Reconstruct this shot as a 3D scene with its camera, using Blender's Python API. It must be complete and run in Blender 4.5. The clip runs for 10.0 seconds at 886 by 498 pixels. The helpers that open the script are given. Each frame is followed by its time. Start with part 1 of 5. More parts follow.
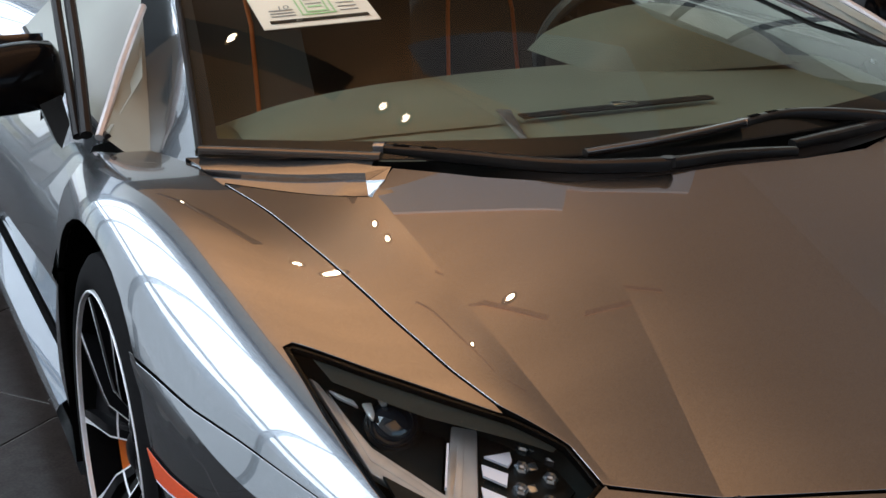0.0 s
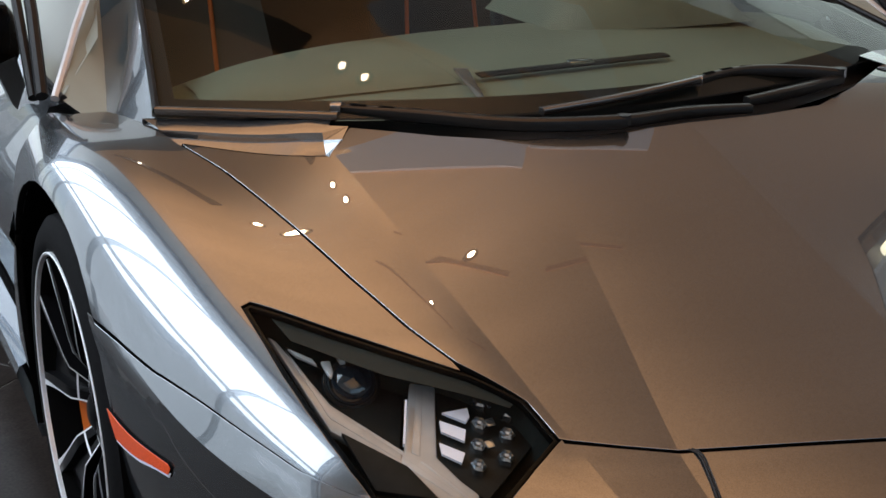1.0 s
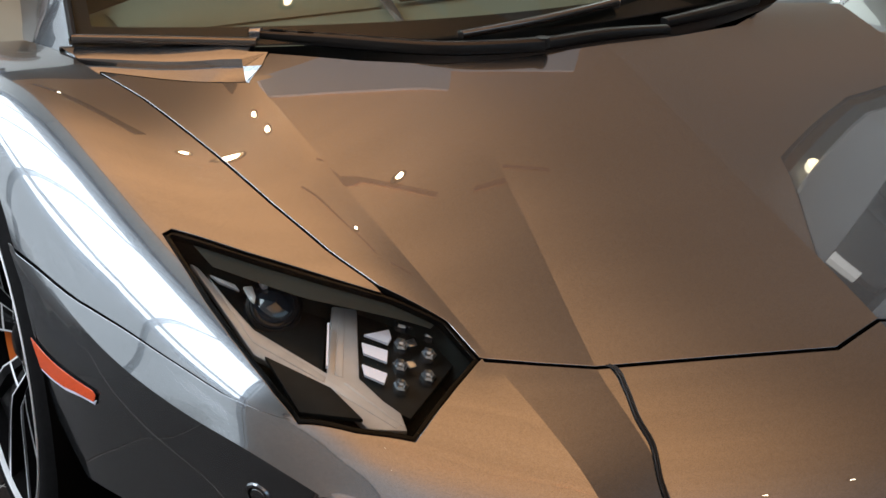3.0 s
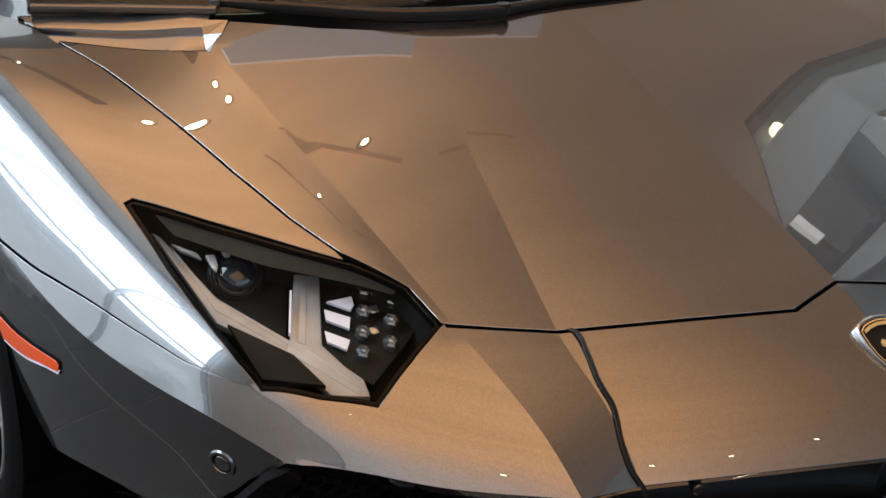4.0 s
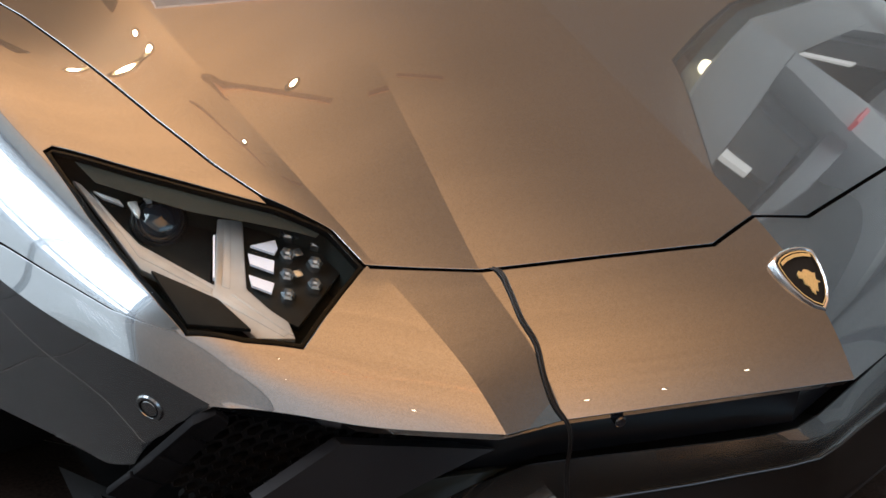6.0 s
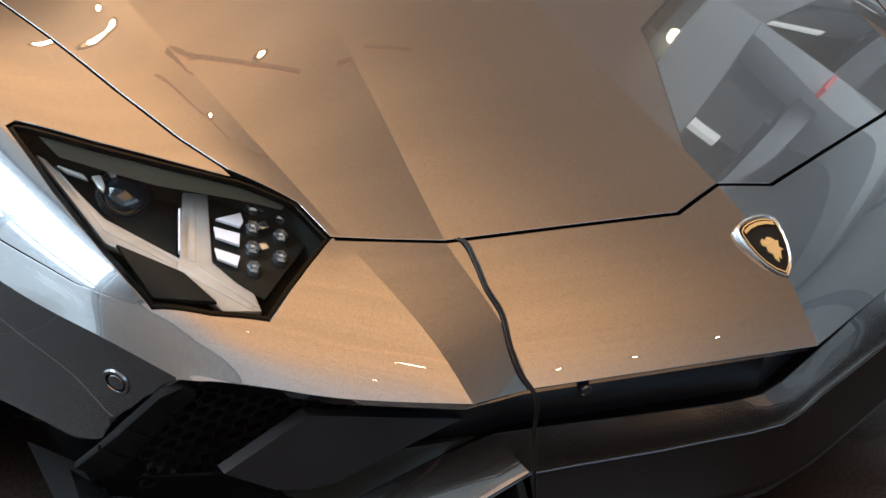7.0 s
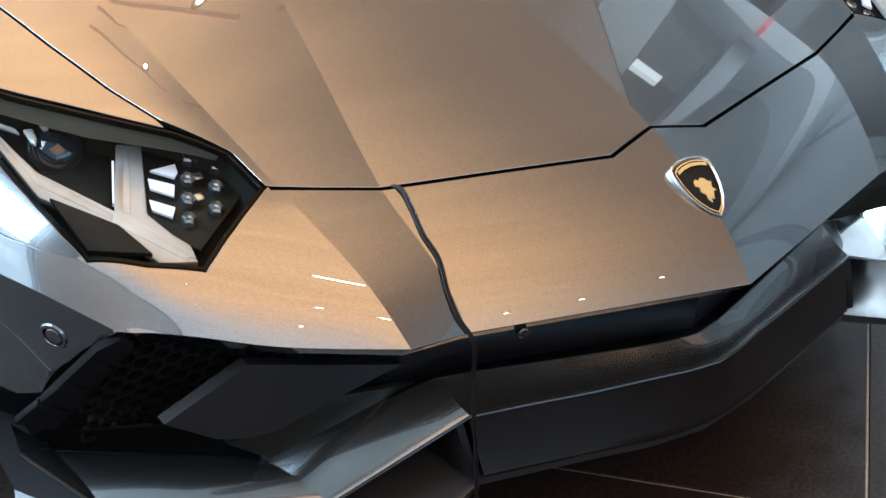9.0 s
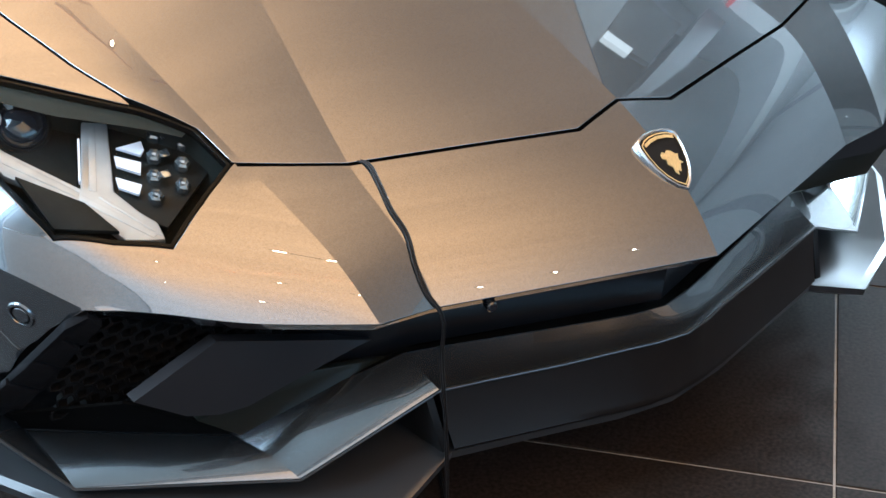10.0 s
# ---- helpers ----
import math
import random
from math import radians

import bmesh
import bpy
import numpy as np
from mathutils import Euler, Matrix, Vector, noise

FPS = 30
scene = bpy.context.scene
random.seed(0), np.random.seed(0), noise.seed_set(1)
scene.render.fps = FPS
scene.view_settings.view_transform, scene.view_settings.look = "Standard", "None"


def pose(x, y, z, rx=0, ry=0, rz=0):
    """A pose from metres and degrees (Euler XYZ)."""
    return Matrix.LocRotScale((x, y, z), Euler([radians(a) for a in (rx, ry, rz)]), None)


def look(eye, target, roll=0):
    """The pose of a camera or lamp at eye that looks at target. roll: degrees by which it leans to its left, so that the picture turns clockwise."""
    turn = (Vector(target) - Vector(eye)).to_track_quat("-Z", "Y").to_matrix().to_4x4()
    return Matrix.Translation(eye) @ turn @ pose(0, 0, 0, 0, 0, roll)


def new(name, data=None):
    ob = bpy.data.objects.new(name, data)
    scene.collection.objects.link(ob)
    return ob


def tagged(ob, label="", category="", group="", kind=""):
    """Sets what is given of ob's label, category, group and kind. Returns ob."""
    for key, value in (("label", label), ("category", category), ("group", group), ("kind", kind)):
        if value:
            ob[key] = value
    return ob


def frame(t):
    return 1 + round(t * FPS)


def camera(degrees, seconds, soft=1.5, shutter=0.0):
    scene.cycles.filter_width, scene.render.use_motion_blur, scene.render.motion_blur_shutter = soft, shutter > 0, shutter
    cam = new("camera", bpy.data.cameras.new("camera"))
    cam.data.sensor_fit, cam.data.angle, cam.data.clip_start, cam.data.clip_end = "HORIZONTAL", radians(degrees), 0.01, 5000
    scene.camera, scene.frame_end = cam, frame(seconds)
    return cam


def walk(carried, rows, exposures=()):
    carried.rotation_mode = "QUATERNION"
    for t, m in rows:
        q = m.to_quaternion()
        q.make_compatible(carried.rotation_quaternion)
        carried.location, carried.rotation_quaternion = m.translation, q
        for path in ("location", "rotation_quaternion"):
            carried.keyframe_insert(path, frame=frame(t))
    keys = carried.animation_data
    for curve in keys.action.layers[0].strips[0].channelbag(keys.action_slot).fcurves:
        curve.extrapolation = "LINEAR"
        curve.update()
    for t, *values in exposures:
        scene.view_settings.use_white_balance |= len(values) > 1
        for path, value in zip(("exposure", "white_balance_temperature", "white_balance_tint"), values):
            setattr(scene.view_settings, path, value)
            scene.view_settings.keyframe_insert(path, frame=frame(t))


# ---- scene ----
LENS = 33.994
cam = camera(LENS, 10.0)
# seconds, eye, a point looked at, lean
ROWS = [
    (0, (-1.3375, -2.1314, 1.348), (-0.5693, -0.3862, 0.7445), 0.15),
    (0.5, (-1.3362, -2.1386, 1.3492), (-0.5476, -0.4121, 0.7188), 0.148),
    (1, (-1.3348, -2.1455, 1.3504), (-0.5276, -0.4374, 0.6941), 0.163),
    (1.5, (-1.3334, -2.1523, 1.3515), (-0.5078, -0.4633, 0.6692), 0.202),
    (2, (-1.3318, -2.1589, 1.3525), (-0.4893, -0.4883, 0.6459), 0.209),
    (2.5, (-1.3303, -2.1653, 1.3535), (-0.4717, -0.5129, 0.6239), 0.196),
    (4, (-1.3252, -2.1834, 1.3562), (-0.4215, -0.5849, 0.5635), 0.148),
    (4.5, (-1.3233, -2.189, 1.3569), (-0.4031, -0.6092, 0.5462), 0.125),
    (5, (-1.3214, -2.1945, 1.3577), (-0.3867, -0.6321, 0.5297), 0.095),
    (5.5, (-1.3195, -2.1997, 1.3583), (-0.3703, -0.6556, 0.5129), 0.118),
    (7, (-1.3132, -2.2143, 1.36), (-0.3278, -0.723, 0.4627), 0.122),
    (7.5, (-1.311, -2.2188, 1.3605), (-0.3153, -0.7444, 0.4469), 0.076),
    (8, (-1.3087, -2.2231, 1.3609), (-0.3036, -0.7649, 0.4316), 0.047),
    (8.5, (-1.3063, -2.2272, 1.3613), (-0.292, -0.7856, 0.4164), 0.006),
    (9, (-1.3039, -2.2311, 1.3616), (-0.2801, -0.8064, 0.4013), -0.04),
    (9.5, (-1.3014, -2.2348, 1.3618), (-0.2679, -0.8273, 0.3869), -0.073),
    (10, (-1.2989, -2.2383, 1.362), (-0.2566, -0.8477, 0.3721), -0.063),
]
# the picture brightens on the way
EXPOSURES = [(0.0, -.76, 6120, 10), (2.5, -.66, 6380, 10), (4.5, -.34, 6500, 10), (6.0, -.09, 6350, 8), (7.5, .12, 5950, 5), (9.0, .37, 5480, 1), (10.0, .49, 5250, -1)]
walk(cam, [(t, look(eye, at, lean)) for t, eye, at, lean in ROWS], EXPOSURES)

# ---- light ----
world = bpy.data.worlds.new("sky")
scene.world = world
world.use_nodes = True
wn, wl = world.node_tree.nodes, world.node_tree.links
sky = wn.new("ShaderNodeTexSky")
sky.sky_type, sky.sun_disc, sky.sun_elevation, sky.sun_rotation = "NISHITA", False, radians(48), radians(133)
wl.new(sky.outputs[0], wn["Background"].inputs[0])
wn["Background"].inputs[1].default_value = 0.12
LAMP_POWER = .5


def lamp(name, kind, m, energy, colour, **kw):
    data = bpy.data.lights.new(name, kind)
    data.energy, data.color = energy, colour
    for key, value in kw.items():
        setattr(data, key, value)
    ob = new(name, data)
    ob.matrix_world = m
    return ob


lamp("sun", "SUN", look((13, -12, 20), (0, 0, 0)), 4, (1, .95, .88), angle=radians(1))
# daylight in the openings of the glass fronts
lamp("daylight_side", "AREA", look((-3.9, 4.1, 4.7), (0, 4.1, 4.7)), 1650, (.88, .94, 1), shape="RECTANGLE", size=10.2, size_y=4.6)
lamp("daylight_side_high", "AREA", look((-3.9, 4.1, 8.6), (0, 4.1, 8.6)), 200, (.86, .93, 1), shape="RECTANGLE", size=10.2, size_y=2.9)
lamp("daylight_side_low", "AREA", look((-3.9, 4.1, 1.3), (0, 4.1, 1.3)), 105, (.86, .94, 1), shape="RECTANGLE", size=10.2, size_y=2.1)
# unseen back light, added to brighten the sill and door
lamp("added_daylight_back", "AREA", look((-1.9, 9.9, 2.4), (-1.9, 0, 2.4)), 75, (.88, .94, 1), shape="RECTANGLE", size=2.8, size_y=4.0)
lamp("daylight_front", "AREA", look((1.0, -9.9, 2.0), (1.0, 0, 2.0)), 190, (.50, .73, 1), shape="RECTANGLE", size=13, size_y=2.4)
lamp("daylight_right", "AREA", look((10.1, 1.6, 3.1), (0, 1.6, 3.1)), 850, (.92, .96, 1), shape="RECTANGLE", size=4.6, size_y=2.4)


# ---- materials ----
def material(name, colour, rough=.5, metal=0, coat=0, spec=.5, grain=0, grain_scale=40, bump=0, bump_scale=200, spread=0, spread_scale=3, rough_spread=0, emit=0, coat_rough=.03):
    """A surface with variation at two scales: broad spread and fine grain of the colour, fine relief, uneven gloss."""
    mat = bpy.data.materials.new(name)
    mat.use_nodes = True
    n, l = mat.node_tree.nodes, mat.node_tree.links
    b = n["Principled BSDF"]
    b.inputs["Base Color"].default_value = (*colour, 1)
    b.inputs["Roughness"].default_value, b.inputs["Metallic"].default_value = rough, metal
    b.inputs["Coat Weight"].default_value, b.inputs["Coat Roughness"].default_value = coat, coat_rough
    b.inputs["Specular IOR Level"].default_value = spec
    if emit:
        b.inputs["Emission Color"].default_value, b.inputs["Emission Strength"].default_value = (*colour, 1), emit
    tc = n.new("ShaderNodeTexCoord")
    last = None
    for amount, scale in ((spread, spread_scale), (grain, grain_scale)):
        if amount:
            t = n.new("ShaderNodeTexNoise")
            t.inputs["Scale"].default_value, t.inputs["Detail"].default_value = scale, 5
            l.new(tc.outputs["Object"], t.inputs["Vector"])
            r = n.new("ShaderNodeMapRange")
            r.inputs[1].default_value, r.inputs[2].default_value = .3, .7
            r.inputs[3].default_value, r.inputs[4].default_value = 1 - amount, 1 + amount
            l.new(t.outputs["Fac"], r.inputs[0])
            m = n.new("ShaderNodeMix")
            m.data_type, m.blend_type = "RGBA", "MULTIPLY"
            m.inputs[0].default_value = 1
            m.inputs[6].default_value = (*colour, 1)
            if last:
                l.new(last, m.inputs[6])
            l.new(r.outputs[0], m.inputs[7])
            last = m.outputs[2]
    if last:
        l.new(last, b.inputs["Base Color"])
    if rough_spread:
        t = n.new("ShaderNodeTexNoise")
        t.inputs["Scale"].default_value, t.inputs["Detail"].default_value = spread_scale * 4, 6
        l.new(tc.outputs["Object"], t.inputs["Vector"])
        r = n.new("ShaderNodeMapRange")
        r.inputs[1].default_value, r.inputs[2].default_value = .3, .7
        r.inputs[3].default_value, r.inputs[4].default_value = max(rough - rough_spread, 0), rough + rough_spread
        l.new(t.outputs["Fac"], r.inputs[0])
        l.new(r.outputs[0], b.inputs["Roughness"])
    if bump:
        t = n.new("ShaderNodeTexNoise")
        t.inputs["Scale"].default_value, t.inputs["Detail"].default_value = bump_scale, 3
        l.new(tc.outputs["Object"], t.inputs["Vector"])
        u = n.new("ShaderNodeBump")
        u.inputs["Strength"].default_value, u.inputs["Distance"].default_value = bump, .002
        l.new(t.outputs["Fac"], u.inputs["Height"])
        l.new(u.outputs[0], b.inputs["Normal"])
    return mat


def paint_material(name, colour, rough):
    """Metallic paint: tilted flakes under a clear coat."""
    mat = material(name, colour, rough, .92, 1, .5, coat_rough=.012)
    n, l = mat.node_tree.nodes, mat.node_tree.links
    b = n["Principled BSDF"]
    tc = next(k for k in n if k.type == "TEX_COORD")
    vor = n.new("ShaderNodeTexVoronoi")
    vor.inputs["Scale"].default_value = 950
    l.new(tc.outputs["Object"], vor.inputs["Vector"])
    mixc = n.new("ShaderNodeMix")
    mixc.data_type, mixc.blend_type = "RGBA", "MULTIPLY"
    mixc.inputs[0].default_value = 1
    mixc.inputs[6].default_value = (*colour, 1)
    ramp = n.new("ShaderNodeMapRange")
    ramp.inputs[3].default_value, ramp.inputs[4].default_value = .82, 1.20
    sep = n.new("ShaderNodeSeparateColor")
    l.new(vor.outputs["Color"], sep.inputs[0])
    l.new(sep.outputs[0], ramp.inputs[0])
    l.new(ramp.outputs[0], mixc.inputs[7])
    l.new(mixc.outputs[2], b.inputs["Base Color"])
    b.inputs["Coat IOR"].default_value = 2.0
    return mat


def glass_material(name, tint=(1, 1, 1), rough=0, ior=1.5):
    mat = bpy.data.materials.new(name)
    mat.use_nodes = True
    n, l = mat.node_tree.nodes, mat.node_tree.links
    n.remove(n["Principled BSDF"])
    tr, gl, mx, fr = n.new("ShaderNodeBsdfTransparent"), n.new("ShaderNodeBsdfGlossy"), n.new("ShaderNodeMixShader"), n.new("ShaderNodeFresnel")
    tr.inputs[0].default_value, gl.inputs["Roughness"].default_value = (*tint, 1), rough
    fr.inputs["IOR"].default_value = ior
    l.new(fr.outputs[0], mx.inputs[0])
    l.new(tr.outputs[0], mx.inputs[1])
    l.new(gl.outputs[0], mx.inputs[2])
    l.new(mx.outputs[0], n["Material Output"].inputs[0])
    return mat


PAINT = paint_material("silver_blue_paint", (.150, .166, .182), .23)
GLOSS = material("gloss_black", (.006, .006, .007), .12, coat=1)
SATIN = material("satin_black", (.006, .006, .0065), .45, spec=.15, grain=.2, grain_scale=300, bump=.05)
DARK = material("dark_void", (.003, .003, .003), .9, spec=.02)
GREY = material("grey_vane", (.010, .011, .014), .45, coat=.05, spread=.15, rough_spread=.06)
RUBBER = material("tyre_rubber", (.006, .006, .0065), .8, spec=.07, grain=.25, grain_scale=120, bump=.15, bump_scale=400)
MACH = material("bright_machined_edge", (.82, .83, .85), .42, .5, grain=.05, grain_scale=200)
CHROME = material("chrome", (.85, .86, .88), .08, 1)
CALIPER = material("orange_caliper", (.75, .16, .02), .35, coat=.6, spread=.1)
REFLECTOR = material("orange_reflector", (.85, .10, .02), .15, coat=1, grain=.15, grain_scale=400)
STEEL = material("brake_steel", (.006, .006, .007), .6, 0, spec=.06, grain=.2, grain_scale=60)
GLASS = glass_material("windscreen_glass", (.80, .88, .80), ior=1.24)
LENSG = glass_material("headlight_lens", (.86, .91, .92), ior=1.07)
SILVER = material("headlight_silver", (.44, .44, .45), .42, .3, coat=.5, grain=.05, grain_scale=60, spread=.12, spread_scale=14)
DASHM = material("grey_leather", (.098, .114, .092), .55, spread=.15, grain=.12, grain_scale=90, bump=.12, bump_scale=350)
SEATM = material("black_leather", (.022, .025, .024), .5, spread=.2, bump=.1)
ORANGE = material("orange_leather", (.6, .14, .02), .5, spread=.15, bump=.1)
TILE = material("dark_tile", (.020, .0150, .0125), .42, spec=.11, spread=.22, spread_scale=5, grain=.6, grain_scale=150, bump=.12, bump_scale=90, rough_spread=.1)
GROUT = material("grey_grout", (.30, .29, .27), .8, grain=.2, grain_scale=80)
WALLM = material("white_plaster", (.62, .62, .60), .7, spread=.05, grain=.04, bump=.06)
BROWN = material("grey_canopy_boards", (.10, .10, .095), .6, spread=.12, spread_scale=1.2, grain=.08, grain_scale=14)


def glow_sheet(name, colour, power):
    """A glowing sheet added in place of unseen warm light: strongest near its left front, faded across and towards the
    back.
    """
    mat = material(name, colour, .5)
    n, l = mat.node_tree.nodes, mat.node_tree.links
    sh = n["Principled BSDF"]
    sh.inputs["Emission Color"].default_value = (*colour, 1)
    tc = next(k for k in n if k.type == "TEX_COORD")
    sep = n.new("ShaderNodeSeparateXYZ")
    l.new(tc.outputs["Object"], sep.inputs[0])
    outs = []
    for axis, a, c, lo in (("X", .1, 1.58, .15), ("Y", 1.6, 3.2, .05)):
        r = n.new("ShaderNodeMapRange")
        r.interpolation_type = "SMOOTHSTEP"
        r.inputs[1].default_value, r.inputs[2].default_value, r.inputs[3].default_value, r.inputs[4].default_value = a, c, 1, lo
        l.new(sep.outputs[axis], r.inputs[0])
        outs.append(r)
    # towards the front left the glow turns cool white, for the nose's reflection
    fades = []
    for axis, a, c in (("X", -3.0, -1.6), ("Y", -8.6, -4.6)):
        r = n.new("ShaderNodeMapRange")
        r.interpolation_type = "SMOOTHSTEP"
        r.inputs[1].default_value, r.inputs[2].default_value = a, c
        l.new(sep.outputs[axis], r.inputs[0])
        fades.append(r)
    right = n.new("ShaderNodeMapRange")
    right.interpolation_type = "SMOOTHSTEP"
    right.inputs[1].default_value, right.inputs[2].default_value, right.inputs[3].default_value, right.inputs[4].default_value = .5, 2.5, 1, .30
    l.new(sep.outputs["X"], right.inputs[0])
    m3, m4 = n.new("ShaderNodeMath"), n.new("ShaderNodeMath")
    m3.operation = m4.operation = "MULTIPLY"
    l.new(fades[0].outputs[0], m4.inputs[0])
    l.new(fades[1].outputs[0], m4.inputs[1])
    l.new(m4.outputs[0], m3.inputs[0])
    l.new(right.outputs[0], m3.inputs[1])
    tint = n.new("ShaderNodeMix")
    tint.data_type = "RGBA"
    tint.inputs[6].default_value, tint.inputs[7].default_value = (.44, .45, .46, 1), (*colour, 1)
    l.new(m3.outputs[0], tint.inputs[0])
    l.new(tint.outputs[2], sh.inputs["Emission Color"])
    t = n.new("ShaderNodeTexNoise")
    t.inputs["Scale"].default_value, t.inputs["Detail"].default_value = 1.0, 4
    grainy = n.new("ShaderNodeMapping")  # long bands across the sheet
    grainy.inputs["Rotation"].default_value, grainy.inputs["Scale"].default_value = (0, 0, radians(-32)), (.5, 4.5, 1)
    l.new(tc.outputs["Object"], grainy.inputs["Vector"])
    l.new(grainy.outputs[0], t.inputs["Vector"])
    r = n.new("ShaderNodeMapRange")
    r.inputs[1].default_value, r.inputs[2].default_value = .3, .7
    r.inputs[3].default_value, r.inputs[4].default_value = power * .82, power * 1.18
    l.new(t.outputs["Fac"], r.inputs[0])
    m1, m2 = n.new("ShaderNodeMath"), n.new("ShaderNodeMath")
    m1.operation = m2.operation = "MULTIPLY"
    l.new(outs[0].outputs[0], m1.inputs[0])
    l.new(outs[1].outputs[0], m1.inputs[1])
    l.new(m1.outputs[0], m2.inputs[0])
    l.new(r.outputs[0], m2.inputs[1])
    l.new(m2.outputs[0], sh.inputs["Emission Strength"])
    return mat


# stand-in for the warm ceiling light, not a lamp of the hall
AMBER = glow_sheet("amber_canopy_glow", (.97, .485, .21), 2.45)
SOFFIT = material("grey_soffit", (.30, .30, .29), .7, spread=.08, grain=.05)
DARKP = material("dark_coffer_panel", (.07, .07, .07), .8, spread=.1)
TUBE = material("tube_light_white", (1, .97, .92), .4, emit=2.0)
REDL = material("red_sign", (.85, .05, .05), .4, emit=.9)
DOWNL = material("downlight_glow", (1, .88, .62), .4, emit=9)
# emission stands in for daylight on a plain white ceiling
PALEP = material("white_ceiling_glow", (.80, .74, .74), .5, spread=.03, emit=.45)
# glow for a ring that imitates the spots' bloom
BLOOM = material("spot_bloom", (1, .62, .26), .3, emit=3.2)
# brown beam tone with emission added, to stay faint against the glowing sheet
GLIM = material("brown_beam_glow", (.66, .29, .15), .5, emit=.62)
BEAM = material("dark_beam", (.20, .10, .06), .6, spread=.2)
FRAME = material("window_frame_grey", (.30, .315, .33), .4, spread=.1)
FACADE = material("pale_facade", (.62, .66, .70), .8, spread=.15, spread_scale=.4)
GROUNDM = material("pale_paving", (.30, .30, .30), .85, spread=.2, spread_scale=.3, grain=.3, grain_scale=30)


# ---- building helpers ----
def mesh_of(name, verts, faces, mat, smooth=None):
    me = bpy.data.meshes.new(name)
    me.from_pydata([tuple(map(float, v)) for v in verts], [], [tuple(map(int, f)) for f in faces])
    me.materials.append(mat)
    if smooth is not None:
        me.shade_smooth()
        me.set_sharp_from_angle(angle=radians(smooth))
    me.update()
    return me


def child(ob, parent, label=""):
    if parent is not None:
        ob.parent = parent
    if label:
        tagged(ob, label)
    return ob


def part(name, bm, mat, parent, label="", smooth=35):
    """Links a bmesh as one mesh object under a thing or a part."""
    bmesh.ops.recalc_face_normals(bm, faces=bm.faces)
    me = bpy.data.meshes.new(name)
    bm.to_mesh(me)
    bm.free()
    me.materials.append(mat)
    me.shade_smooth()
    me.set_sharp_from_angle(angle=radians(smooth))
    return child(new(name, me), parent, label)


def raw(name, verts, faces, mat, parent, label="", smooth=35):
    bm = bmesh.new()
    vs = [bm.verts.new(tuple(map(float, v))) for v in verts]
    for f in faces:
        try:
            bm.faces.new([vs[i] for i in f])
        except ValueError:
            pass
    return part(name, bm, mat, parent, label, smooth)


def thing(name, label, category, at=(0, 0, 0), group="", kind=""):
    return tagged(new_at(name, at), label, category, group, kind)


def new_at(name, at):
    ob = new(name)
    ob.location = at
    ob.empty_display_size = .1
    return ob


def facing(ob, way):
    """Turns the faces of an open sheet to look that way."""
    if sum((f.normal.dot(Vector(way)) * f.area for f in ob.data.polygons), 0.0) < 0:
        ob.data.flip_normals()
    return ob


def box(bm, lo, hi, bevel=0):
    r = bmesh.ops.create_cube(bm, size=1, matrix=Matrix.LocRotScale([(a + b) / 2 for a, b in zip(lo, hi)], None, [b - a for a, b in zip(lo, hi)]))
    if bevel:
        bmesh.ops.bevel(bm, geom=list({e for v in r["verts"] for e in v.link_edges}), offset=bevel, segments=2, affect="EDGES", profile=.5)
    return bm


def boxed(name, lo, hi, mat, parent=None, label="", bevel=0):
    return part(name, box(bmesh.new(), lo, hi, bevel), mat, parent, label)


def strip(rails, closed=False):
    """Verts and faces of a skin over rails, each a list of as many points."""
    n, verts = len(rails[0]), [p for r in rails for p in r]
    faces = []
    m = len(rails) if closed else len(rails) - 1
    for i in range(m):
        j = (i + 1) % len(rails)
        faces += [(i * n + k, i * n + k + 1, j * n + k + 1, j * n + k) for k in range(n - 1)]
    if closed:
        faces += [tuple(i * n for i in range(len(rails)))[::-1], tuple(i * n + n - 1 for i in range(len(rails)))]
    return verts, faces


def both(line):
    """A line from the centre out, as one line across both sides."""
    return [(-x, y, z) for x, y, z in line[::-1]] + list(line[1:] if abs(line[0][0]) < 1e-6 else line)


def tube(name, pts, r, mat, parent, label="", sides=8, taper=None):
    bm = bmesh.new()
    pts = [Vector(p) for p in pts]
    rings = []
    for i, p in enumerate(pts):
        d = (pts[min(i + 1, len(pts) - 1)] - pts[max(i - 1, 0)]).normalized()
        a = d.orthogonal().normalized() if not rings else (prev - d * prev.dot(d)).normalized()
        prev = a
        b = d.cross(a)
        rr = r * (taper[i] if taper else 1)
        rings.append([bm.verts.new(p + (a * math.cos(t) + b * math.sin(t)) * rr) for t in (2 * math.pi * k / sides for k in range(sides))])
    for u, v in zip(rings, rings[1:]):
        for k in range(sides):
            bm.faces.new((u[k], u[(k + 1) % sides], v[(k + 1) % sides], v[k]))
    bm.faces.new(rings[0][::-1])
    bm.faces.new(rings[-1])
    return part(name, bm, mat, parent, label)


def slab(name, outline, thick, mat, parent, label="", bevel=0, m=None):
    """A plate from a flat outline (3D points), thickened along its normal."""
    bm = bmesh.new()
    f = bm.faces.new([bm.verts.new(p) for p in outline])
    f.normal_update()
    n = f.normal.copy()
    r = bmesh.ops.extrude_face_region(bm, geom=[f])
    for v in r["geom"]:
        if isinstance(v, bmesh.types.BMVert):
            v.co += n * thick
    if bevel:
        bmesh.ops.bevel(bm, geom=list(bm.edges), offset=bevel, segments=2, affect="EDGES", profile=.5)
    if m is not None:
        bmesh.ops.transform(bm, matrix=m, verts=bm.verts)
    return part(name, bm, mat, parent, label)


